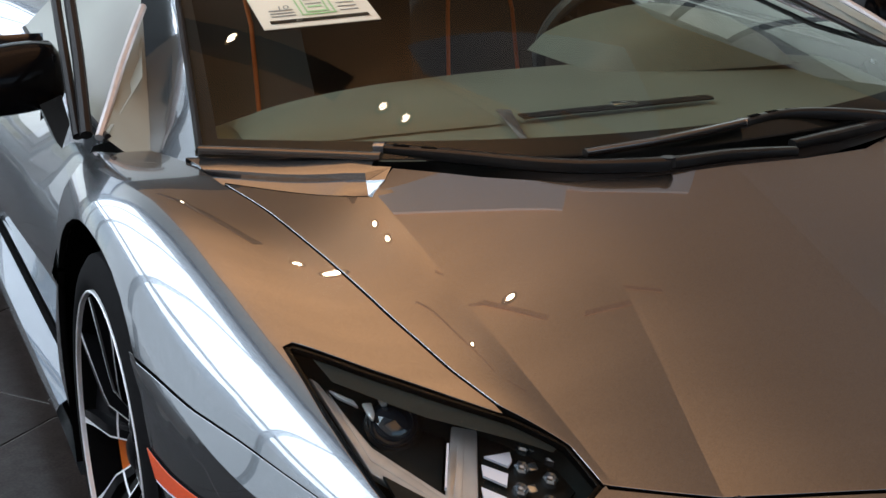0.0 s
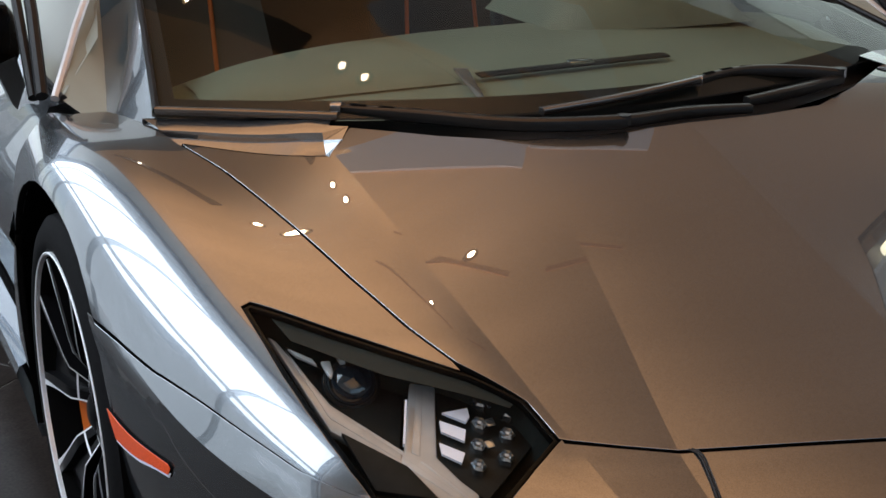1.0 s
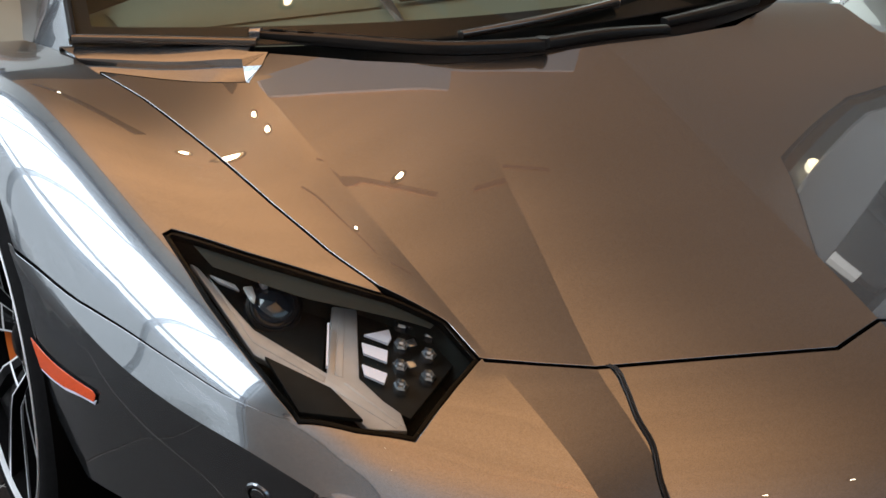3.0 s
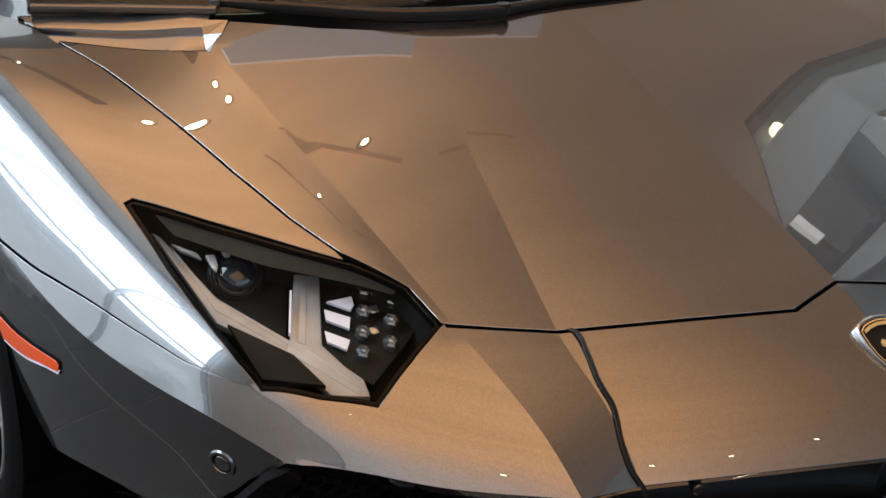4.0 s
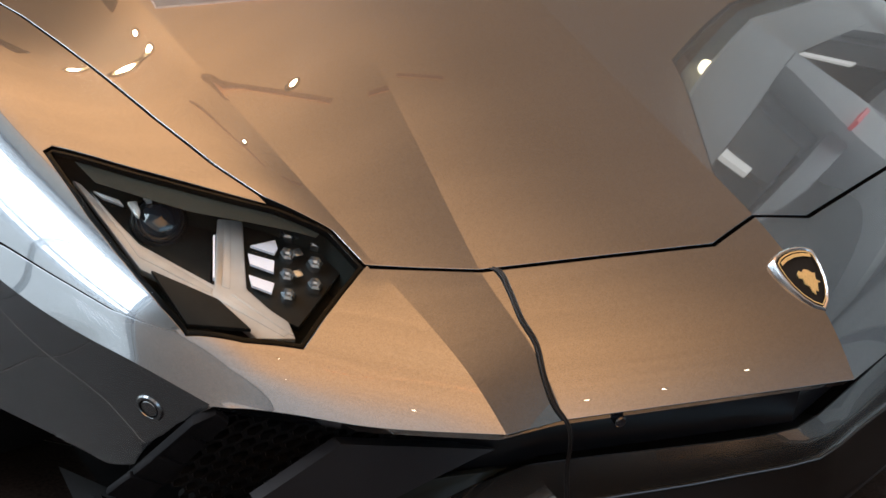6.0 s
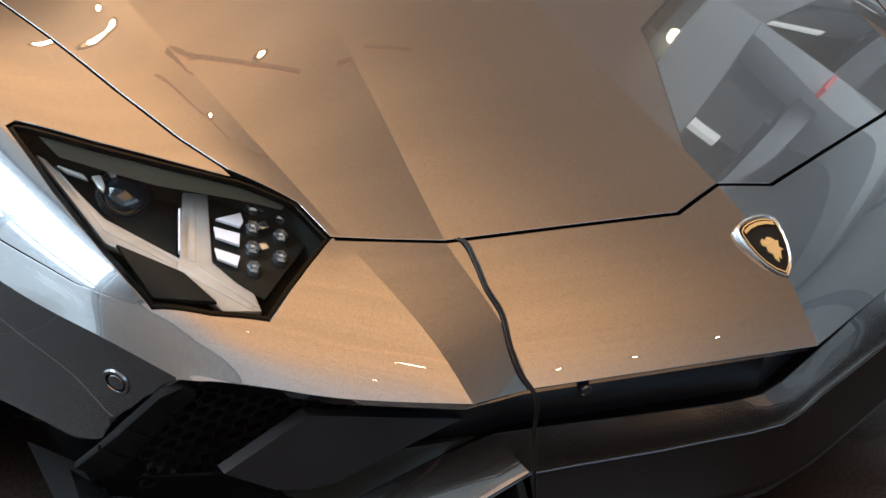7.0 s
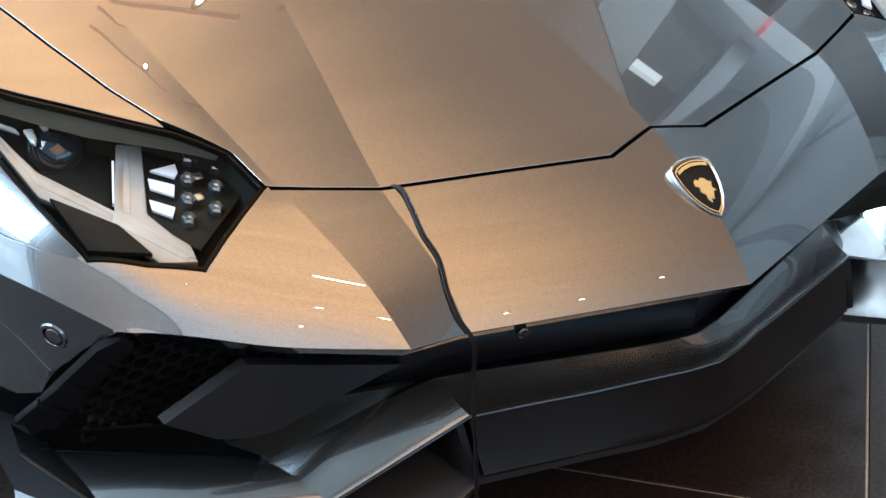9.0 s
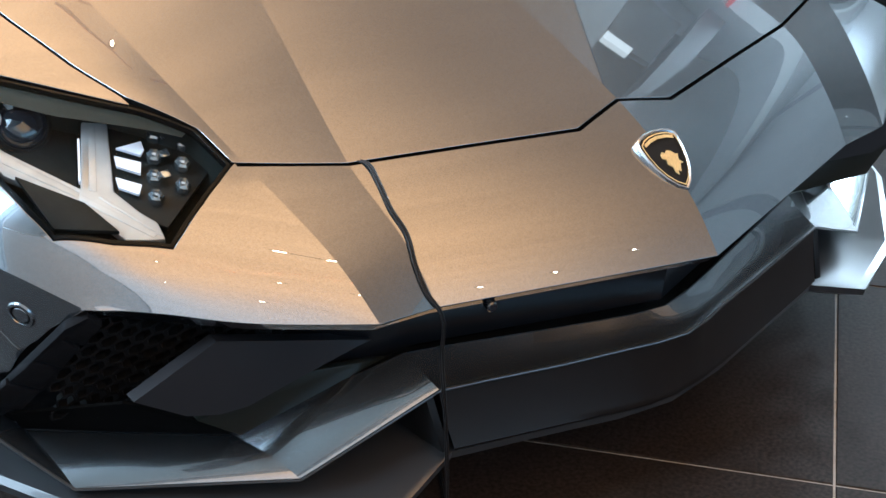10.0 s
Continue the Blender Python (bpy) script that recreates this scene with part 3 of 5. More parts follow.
# flat dark panel added in place of a coffer
grid_slab("ceiling_panel", 4.98, 5.42, 1.32, 1.9, 5.10, 5.14, DARKP, "flat dark panel in place of a ceiling coffer", "panel")
for k in range(5):
    grid_slab("ceiling_beam", 7.6 + k * 1.8, 7.85 + k * 1.8, 1.31, 8.5, 5.05, 5.45, WALLM, "white cross beam", "beam")
grid_slab("tube_light", 4.90, 4.965, 1.32, 1.64, 5.06, 5.10, TUBE, "short white tube light", "lamp", "")
grid_slab("exit_sign", 5.66, 5.80, 2.12, 2.17, 4.92, 5.0, REDL, "small red lit sign under the beam", "sign", "")
for u, w in ((4.86, .77), (5.67, .85)):
    p = GU * u + GW * w
    tagged(part("downlight", lathe(bmesh.new(), [(.001, 0), (.035, 0), (.05, .01), (.055, .05)], pose(p.x, p.y, 5.40, 0, 90, 0) @ pose(0, 0, 0, 180, 0, 0), 20), DOWNL, None), "small round ceiling downlight", "lamp", "downlights")
tagged(boxed("ground", (-400, -400, -.6), (400, 400, -.25), GROUNDM), "grey forecourt ground outside", "ground", kind="structure")

# warm halogen spots let into the canopy
def spot_lamp(x, y, power, size, z=3.297):
    root = thing("spot_lamp", "small round warm halogen ceiling spot", "lamp", (x, y, z), "ceiling spots")
    k = size / 2
    part("spot_ring", lathe(bmesh.new(), [(k * 1.42, -.006), (k * 1.42 + .006, -.007), (k * 1.42 + .010, 0)], pose(0, 0, 0, 0, -90, 0), 24), BEAM, root, "dark spot ring")
    # emissive ring added as the warm bloom round the lamp
    part("bloom_ring", lathe(bmesh.new(), [(k * .98, .002), (k * 1.25, -.002), (k * 1.42, -.006)], pose(0, 0, 0, 0, -90, 0), 24), BLOOM, root, "warm glowing ring standing in for bloom")
    lamp("halogen", "AREA", look((x, y, z - .008), (x - .1, y - .3, 0)), power, (1, .80, .55), shape="DISK", size=size, spread=radians(160))


# glowing patch added for the pale reflection at the bonnet's rear
tagged(part("ceiling_sheet", prism([Vector((x, y, 3.283)) for x, y in ((.55, 2.35), (1.13, 1.70), (1.20, 1.87), (1.66, 1.54), (1.82, 1.82), (2.1, 2.6), (.55, 2.6))], .016), PALEP, None), "white ceiling patch, its daylight put in as glow", "ceiling light")
# the first two beams glow only to soften their contrast
tagged(part("canopy_beam", prism([Vector((x, y, 3.2945)) for x, y in ((.56, 1.665), (.572, 1.68), (1.02, 1.09), (1.008, 1.075))], .005), GLIM, None), "brown beam under the canopy", "beam", kind="structure")
tagged(part("canopy_beam", prism([Vector((x, y, 3.2945)) for x, y in ((1.14, .99), (1.145, 1.01), (1.31, .925), (1.305, .905))], .005), GLIM, None), "brown beam under the canopy", "beam", kind="structure")
tagged(slab("canopy_beam", [(-.62, 3.93, 3.27), (-.50, 3.99, 3.27), (.20, 2.53, 3.27), (.08, 2.47, 3.27)][::-1], .029, BEAM, None, "", .004), "brown beam under the canopy", "beam", kind="structure")
for x, y, size, z in ((.27, 2.22, .042, 3.262), (.35, 2.08, .042, 3.262), (-.27, 3.37, .050, 3.262), (.875, 1.28, .026, 3.264)):
    spot_lamp(x, y, LAMP_POWER * (size / .05) ** 2, size, z)
for x, y in ((-.54, -2.70), (-1.36, -4.22), (-1.93, -5.50), (.49, -5.32), (.87, -5.20), (1.26, -4.84)):
    spot_lamp(x, y, LAMP_POWER * .35, .024)

# floor tiles
size, c_, s_ = .60, math.cos(radians(39.5)), math.sin(radians(39.5))
floor = tagged(boxed("floor", (-3.48, -9.5, -.25), (9.8, 9.6, -.0025), GROUT), "dark stone-look tiled floor with pale joints", "floor", kind="structure")


def tile_mesh():
    h, b = size / 2 - .002, .0015
    bm = bmesh.new()
    box(bm, (-h, -h, -.012), (h, h, 0))
    top = max(bm.faces, key=lambda f: f.calc_center_median().z)
    bmesh.ops.bevel(bm, geom=list(top.edges), offset=b, segments=1, affect="EDGES")
    me = bpy.data.meshes.new("tile")
    bm.to_mesh(me)
    bm.free()
    me.materials.append(TILE)
    return me


TM = tile_mesh()
tv = np.array([tuple(v.co) for v in TM.vertices])
tf = [tuple(p.vertices) for p in TM.polygons]
V, F = [], []
for i in range(-30, 31):
    for j in range(-30, 31):
        cx, cy = .175 + (i + .5) * size * c_ - (j + .5) * size * s_, -1.235 + (i + .5) * size * s_ + (j + .5) * size * c_
        if not (-3.1 < cx < 9.3 and -9.0 < cy < 9.2):
            continue
        if (cx + .3) ** 2 + (cy + .3) ** 2 < 4.6 ** 2:
            t = new("tile", TM)
            t.parent, t.location, t.rotation_euler = floor, (cx, cy, 0), (0, 0, radians(39.5 + 90 * ((i * 7 + j * 3) % 4)))
        else:
            k = len(V)
            V += [(cx + x * c_ - y * s_, cy + x * s_ + y * c_, z) for x, y, z in tv]
            F += [tuple(q + k for q in f) for f in tf]
tagged(raw("far_tiles", V, F, TILE, floor), kind="stuff")


# ---- the car ----
def plan(points, closed=False, step=.02, lo=0.0):
    """Straight lines in plan (x, y), laid on the skin, as (s, v)."""
    gs, gv = np.meshgrid(np.linspace(0, 6, 121), np.linspace(0, 7, 141), indexing="ij")
    gs, gv = gs.ravel(), gv.ravel()
    g = surface(gs, gv)[:, :2]
    out = []
    pts = points + points[:1] if closed else points
    for (x0, y0), (x1, y1) in zip(pts, pts[1:]):
        k = max(1, int(math.hypot(x1 - x0, y1 - y0) / step))
        for i in range(k if (closed or (x1, y1) != pts[-1]) else k + 1):
            t = np.array([x0 + (x1 - x0) * i / k, y0 + (y1 - y0) * i / k])
            j = int(np.argmin(((g - t) ** 2).sum(1)))
            s, v = gs[j], gv[j]
            for _ in range(12):
                e = 1e-4
                a = surface([s, s + e, s], [v, v, v + e])[:, :2]
                jac = np.stack([(a[1] - a[0]) / e, (a[2] - a[0]) / e], 1)
                d = np.clip(np.linalg.lstsq(jac, t - a[0], rcond=None)[0], -.2, .2)
                s, v = float(np.clip(s + d[0], lo, 6)), float(np.clip(v + d[1], 0, 9))
            out.append((s, v))
    return out


def grown(points, by):
    """An outline moved outwards by so many metres."""
    n, c = len(points), []
    area = sum(a[0] * b[1] - b[0] * a[1] for a, b in zip(points, points[1:] + points[:1]))
    sg = 1 if area > 0 else -1
    for i in range(n):
        p, q, r = (Vector(points[(i + k) % n]) for k in (-1, 0, 1))
        d0, d1 = (q - p).normalized(), (r - q).normalized()
        n0, n1 = Vector((d0.y, -d0.x)) * sg, Vector((d1.y, -d1.x)) * sg
        m = (n0 + n1).normalized()
        c.append(tuple(q + m * by / max(m.dot(n0), .5)))
    return c


def offset(points, by):
    """An outline on the skin moved outwards by so many metres, counted along the slope."""
    out = []
    for p, q in zip(points, grown(points, by)):
        s, v = plan([p, (p[0] + 1e-4, p[1])])[0]
        n = normals(np.array([s]), np.array([v]), 1)[0]
        m = np.array(q) - p
        rise = -(n[:2] @ m) / max(n[2], .2)
        k = np.linalg.norm(m) / math.hypot(np.linalg.norm(m), rise)
        out.append((float(p[0] + m[0] * k), float(p[1] + m[1] * k)))
    return out


def at_skin(x, y, lift=0.0, side=-1):
    s, v = plan([(x, y), (x + 1e-4, y)])[0]
    return Vector(surface(s, v)[0] * [side, 1, 1] + normals(np.array([s]), np.array([v]), side)[0] * lift)


car = thing("sports_car", "low silver-blue metallic sports car with orange brake calipers", "car")

# outlines in plan, half width and length
CUT = [(0, -.905), (.086, -.923), (.239, -.884), (.405, -.843), (.474, -.821), (.543, -.797)]
LAMP = [(.828, -.474), (.818, -.472), (.679, -.606), (.603, -.677), (.557, -.734), (.545, -.799), (.574, -.817), (.608, -.835), (.646, -.852), (.663, -.8585), (.724, -.830), (.782, -.797), (.795, -.76), (.805, -.718), (.813, -.669), (.82, -.605), (.823, -.544)]
SEAM = [(.609, -.654), (.638, -.571), (.669, -.458), (.699, -.323), (.742, -.142), (.777, -.032)]
REAR = [(.588, -.164), (.525, -.090), (.409, -.164), (.287, -.224), (.15, -.242), (0, -.25)]

panel("hood", plan(CUT + [(.555, -.736)] + SEAM + REAR, step=.01), PAINT, car, "silver-blue metallic bonnet with sharp creases", halves=True, step=.014)

LIT = offset(LAMP, .003)
edge = [(x, y - .0068) for x, y in CUT[::-1]]
JOINT = [(3.42, 7.33), (3.11, 6.94), (2.69, 6.65), (2.27, 6.37), (1.97, 6.055), (1.73, 5.64), (1.60, 5.20), (1.59, 4.93)]
JOINT = [tuple(map(float, q)) for q in spline(np.array(JOINT), np.linspace(0, 7, 43))[:-4]]
corner = [(0, 0), (0, 1), (0, 2), (0, 3), (0, 4), (0, 5), (0, 6), (0, 7), (0.28, 7.92), (.99, 8.57), (1.423, 8.796), (2.862, 8.898), (3.04, 8.5), (3.09, 8.25), (3.18, 7.91), (3.30, 7.48)] + JOINT
panel("front_bumper", corner + plan(LIT[11:4:-1], step=.006) + plan([(.5415, -.8058)] + edge[1:]), PAINT, car, "silver-blue nose panel above the air intakes", halves=True, step=.014)

for sd in (-1, 1):
    low = [(s + .018, v - .036) for s, v in JOINT]
    side_rim = plan(LIT[11:] + [LIT[0], LIT[1], LIT[2], (.6135, -.6675)] + [(x + .007, y + .003) for x, y in SEAM] + [(.803, .08), (.839, .20), (.889, .235), (.92, .30)], step=.01)
    arc = [find(.385 * math.cos(radians(a)), .335 + .385 * math.sin(radians(a)), 4.5 if a < 90 else 3.6, 7.6) for a in range(0, 146, 8)]
    panel("fender", low + side_rim + [(5.463, 6.609), (5.508, 7.336), (5.474, 7.998), (5.433, 8.895)] + arc, PAINT, car, "", side=sd)

# black inner shell added under the joints to stand for their deep shade
panel("inner_shell", [(.03, 0), (.03, 5), (.12, 6.6), (3.2, 6.9), (4.8, 6.6), (4.8, 5), (4.5, 3), (4.0, 1), (3.98, 0)], DARK, car, "", halves=True, lift=-.02, flange=0, step=.03, holes=[plan(grown(LAMP, .012), True)])


# headlamps: pieces lie in the lamp's own plane, a across and b up it
LO, LA, LB, LN = Vector((-.7017, -.7043, .5916)), Vector((.9968, -.0303, .0744)), Vector((0, .9259, .3777)), Vector((-.0803, -.3765, .9229))


def lamp_at(a, b, d, sd):
    p = LO + LA * a + LB * b - LN * d
    return Vector((p.x * -sd, p.y, p.z))


def crystal(lampo, rings):
    """A six-sided light cup: outer wall, bevelled rim, hollow with a small chip at its bottom."""
    V = [p for r in rings for p in r]
    F = [(i * 6 + k, i * 6 + (k + 1) % 6, i * 6 + 6 + (k + 1) % 6, i * 6 + 6 + k) for i in range(len(rings) - 1) for k in range(6)]
    cup = raw("led_cup", V, F, CUPM, lampo, "faceted clear light cup", 10)
    raw("led", [p.lerp(sum(rings[-1], Vector()) / 6, .02) for p in rings[-1]], [tuple(range(6))], LEDM, cup, "dark light chip", 10)


def headlamp(sd):
    # housing: a dark well under the lens
    V, F = [], []
    rim = plan(LAMP, True, .01)
    n = len(rim)
    s, v = np.array(rim).T
    top = surface(s, v) * [sd, 1, 1]
    cen = top.mean(0)
    for d, k in ((.004, 1), (.05, .96), (.075, .85)):
        V += list(cen + (top - cen) * k - np.array(LN) * [-sd, 1, 1] * d)
    V.append(cen - np.array(LN) * [(-sd), 1, 1] * .08)
    for r in (0, 1):
        F += [(r * n + i, r * n + (i + 1) % n, (r + 1) * n + (i + 1) % n, (r + 1) * n + i) for i in range(n)]
    F += [(2 * n + i, 2 * n + (i + 1) % n, 3 * n) for i in range(n)]
    lampo = raw("headlight", V, F, LWELL, car, "clear headlight with silver Y-shaped trim and black housing")
    panel("lens", plan(offset(LAMP, -.001), True, .006), LENSG, lampo, "clear cover lens", side=sd, flange=.004, lift=-.0005)
    panel("rim_seal", plan(offset(LAMP, .0002), True, .006), SEAL, lampo, "black rim seal", side=sd, flange=.01, lift=-.003, holes=[plan(offset(LAMP, -.0042), True, .006)], step=.012)
    top_band = [(.80, -.492), (.665, -.613), (.60, -.668), (.556, -.722), (.575, -.735), (.70, -.64), (.79, -.545)]
    panel("tinted_band", plan(top_band, True), TINT, lampo, "dark tinted upper strip", side=sd, flange=0, lift=-.012)

    def piece(name, pts, d, t, mat, label="", bevel=.0015):
        return slab(name, [lamp_at(x, y, d, sd) for x, y in pts], t, mat, lampo, label, bevel)

    silver = [(-.103, .216), (-.095, .202), (-.066, .076), (-.009, -.021), (.04, .081), (.068, .064), (.025, -.043), (.038, -.086), (.05, -.111), (.046, -.139), (.003, -.12), (-.019, -.054), (-.082, .037)]
    piece("trim", silver, .036, .012, SILVER, "silver Y-shaped daytime light trim", .003)
    for ridge in ([(-.090, .186), (-.0685, .070), (-.013, -.027), (-.019, -.034), (-.076, .056)], [(-.013, -.030), (.042, -.128), (.034, -.131), (-.0185, -.040)], [(-.002, -.028), (.046, .070), (.052, .066), (.006, -.036)], [(.008, -.044), (.047, -.132), (.0435, -.133), (.003, -.044)]):
        piece("trim_ridge", ridge, .0352, .0018, SILVER, "raised silver ridge", .0008)
    piece("lower_fin", [(-.076, .017), (-.07, -.08), (-.003, -.117), (-.02, -.058)], .026, .008, LAMPB, "gloss black lower fin", .002)
    piece("edge_blade", [(.0215, .045), (.019, .046), (-.010, -.019), (-.0078, -.020)], .031, .006, PALE, "bright edge", 0)
    for q in ([(.058, .019), (.091, .016), (.088, .002), (.08, -.005)], [(.05, .008), (.075, -.016), (.066, -.033), (.045, -.009)], [(.036, -.025), (.059, -.05), (.049, -.063), (.032, -.042)]):
        piece("reflector_window", q, .034, .004, PALE, "pale reflector window", 0)
    for a, b in ((.111, .021), (.095, -.012), (.08, -.043), (.067, -.073), (.137, -.006), (.121, -.039), (.105, -.071)):
        crystal(lampo, [[lamp_at(a + k * math.cos(q * math.pi / 3 + .5), b + 1.2 * k * math.sin(q * math.pi / 3 + .5), d, sd) for q in range(6)] for k, d in ((.0102, .042), (.0094, .033), (.0068, .0305), (.0056, .036), (.0030, .038))])
    for a, b in ((.107, -.017), (.092, -.049), (.12, .012)):
        piece("chip", [(a - .005, b - .006), (a + .005, b - .006), (a + .006, b + .006), (a - .005, b + .006)], .034, .004, CUPM, "", .001)
    # projector
    m = Matrix.Translation(lamp_at(-.024, .116, .050, sd)) @ (Vector((LN.x * -sd, LN.y, LN.z)) + Vector((-.1 * -sd, -.7, .1))).to_track_quat("X", "Z").to_matrix().to_4x4()
    part("projector_lens", lathe(bmesh.new(), [(.001, .018), (.012, .0165), (.022, .012), (.029, .004), (.031, 0)], m, 32), BULB, lampo, "glass projector lens")
    part("projector_ring", lathe(bmesh.new(), [(.031, -.03), (.036, -.03), (.037, .002), (.033, .004), (.031, 0)], m, 32, True), SATIN, lampo, "black projector ring")
    part("projector_bezel", lathe(bmesh.new(), [(.0285, .0055), (.0300, .0085), (.0318, .003)], m, 32), CUPM, lampo, "thin bright ring in the projector")
    piece("projector_bracket", [(-.056, .146), (-.044, .143), (-.046, .124), (-.052, .114), (-.055, .122)], .030, .006, BRIGHT, "bright bracket", .002)
    piece("projector_chip", [(-.036, .142), (-.029, .140), (-.028, .130), (-.035, .131)], .024, .006, BRIGHT, "bright clip", .001)
    piece("projector_strip", [(-.086, .186), (-.062, .158), (-.060, .146), (-.080, .170)], .036, .005, BRIGHT, "pale blade beside the projector", .001)
    # dark shelf behind the light cups
    piece("cup_panel", [(.066, .062), (.12, .05), (.155, .0), (.16, -.05), (.06, -.118), (.036, -.085), (.026, -.044)], .044, .006, LAMPB, "black cup panel", .001)
    piece("projector_panel", [(-.09, .2), (.035, .085), (-.012, -.018), (-.064, .076)], .062, .006, LAMPB, "black projector panel", .001)


LAMPB = material("lamp_black", (.013, .014, .014), .4, spec=.12, grain=.2)
CUPM = material("cup_silver", (.38, .40, .43), .16, .9, grain=.25, grain_scale=250)
LWELL = material("lamp_well", (.016, .018, .017), .5, spec=.1, grain=.2)
TINT = material("tinted_plastic", (.022, .027, .026), .45, spec=.1, spread=.2)
SEAL = material("seal_black", (.003, .003, .003), .12, spec=.14)
PALE = material("pale_reflector", (.80, .81, .93), .35, 0, coat=.3)
BRIGHT = material("bright_plastic", (.78, .79, .80), .3, .4, coat=.4, grain=.05)
LEDM = material("led_glass", (.09, .10, .11), .1, .2, coat=1, grain=.4, grain_scale=300)
BULB = material("projector_glass", (.015, .02, .028), .05, 0, .6, spec=.5)
for sd in (-1, 1):
    headlamp(sd)

# scoop and cowl behind the bonnet's corner
for sd in (-1, 1):
    def rail(a, b, lift, k=9, dy=0.0):
        return [tuple(at_skin(a[0] + (b[0] - a[0]) * i / (k - 1), a[1] + (b[1] - a[1]) * i / (k - 1), lift, sd) + Vector((0, dy, 0))) for i in range(k)]
    lip = rail((.777, -.027), (.591, -.160), 0)
    low = rail((.7775, -.018), (.588, -.150), -.014)
    low2 = rail((.784, .012), (.580, -.128), -.019)
    under = rail((.792, .040), (.572, -.096), -.010)
    flap = rail((.793, .043), (.572, -.092), .001)
    flap2 = rail((.796, .055), (.556, -.078), .004)
    back = rail((.806, .100), (.528, -.036), .006)
    rows = [rail((.777, -.026), (.591, -.159), -.012), lip, low, low2, under, flap, flap2, back, [(x, y + .006, z - .04) for x, y, z in back]]
    scoop = raw("scoop", *strip(rows), PAINT, car, "silver-blue air scoop below the windscreen", 28)
    ends = [r[-1] for r in rows[1:7]]
    wall = [tuple(at_skin(x, y, l, sd)) for x, y, l in ((.588, -.166, .0005), (.552, -.125, .0015), (.527, -.088, .002))]
    raw("scoop_end", ends + wall, [(0, 1, 6), (1, 2, 7, 6), (2, 3, 7), (3, 4, 8, 7), (4, 5, 8)], PAINT, scoop, "bright turned-up end of the scoop", 20)

# cowl: black tray along the windscreen's foot
V = []
rows = []
for l in np.linspace(-1, 1, 41):
    x, a = .79 * l, abs(l)
    f = at_skin(max(a * .79, .002), -.255 + .12 * a + .20 * a * a, -.02, -1 if l < 0 else 1)
    rows.append([(f.x, f.y, f.z), (x, -.17 + .25 * a * a, .757), (x * .99, -.12 + .25 * a * a, .777)])
raw("cowl", *strip([[r[k] for r in rows] for k in range(3)]), SATIN, car, "black plastic cowl")


# windscreen
def screen(l, t, lift=0.0):
    """A point of the glass: l -1 to 1 across, t 0 to 1 up."""
    a = abs(l)
    b = np.array([.79 * l, -.16 + .26 * a ** 2, .79 + .0 * a ** 2 + lift])
    m = np.array([.665 * l, .47 + .25 * a ** 2, .985 - .035 * a ** 2 + lift])
    e = np.array([.57 * l, 1.10 + .12 * a ** 2, 1.125 - .055 * a ** 2 + lift])
    return (1 - t) * (1 - 2 * t) * b + 4 * t * (1 - t) * m + t * (2 * t - 1) * e


def sheet(name, l0, l1, t0, t1, lift, mat, parent, label="", n=24, k=16):
    rr = [[tuple(screen(l, t, lift)) for l in np.linspace(l0, l1, n + 1)] for t in np.linspace(t0, t1, k + 1)]
    return raw(name, *strip(rr), mat, parent, label)


glass = sheet("windscreen", -1, 1, 0, 1, 0, GLASS, car, "clear windscreen reflecting the ceiling", 32)
facing(glass, (0, -1, 1)).visible_shadow = False
sheet("frit", -1, 1, 0, .045, -.003, SATIN, glass, "black printed edge", 32, 2)
for sd in (-1, 1):
    sheet("frit", sd * .955, sd * 1, .045, 1, -.003, SATIN, glass, "", 2, 20)

# pillars, roof and rear body
for sd in (-1, 1):
    rr = []
    for t in np.linspace(-.02, 1.0, 17):
        p = Vector(screen(sd, max(t, 0)))
        if t < 0:
            p += Vector((0, -.03, -.02))
        w = .075 - .018 * t
        rr.append([tuple(p + Vector((-sd * .004, -.004, -.012))), tuple(p + Vector((0, -.004, .002))), tuple(p + Vector((sd * w * .14, .0, -.001))), tuple(p + Vector((sd * w * .55, .012, -.022))),
                   tuple(p + Vector((sd * w, .026, -.052))), tuple(p + Vector((sd * w * 1.02, .032, -.075)))])
    pillar = raw("pillar", *strip([[r[k] for r in rr] for k in range(6)]), PAINT, car, "silver-blue windscreen pillar", 179)
    # normals bent by hand so that the pillar mirrors the low side window
    turn = [Vector((sd * (.72 + .20 * k / 5), -.22 + .12 * k / 5, .46 - .12 * k / 5)).normalized() for k in range(6)]
    facing(pillar, (sd, -.3, .5)).data.normals_split_custom_set_from_vertices([turn[v.index // 17] for v in pillar.data.vertices])
    tube("pillar_seal", [tuple(Vector(screen(sd, t)) + Vector((-sd * .006, -.006, .001))) for t in np.linspace(.01, 1, 14)], .006, SATIN, car, "dark rubber seal beside the windscreen")

ROOF = [(1.10, .57, 1.125), (1.35, .56, 1.136), (1.7, .55, 1.12), (2.2, .52, 1.04), (2.8, .50, .96), (3.3, .52, .92), (3.62, .6, .86)]
raw("roof", *strip([[(x * w, y + .12 * abs(x) ** 2 * (y < 1.3), z - .06 * abs(x) ** 2.2) for x in np.linspace(-1, 1, 21)] for y, w, z in ROOF]), PAINT, car, "silver-blue roof and engine cover")


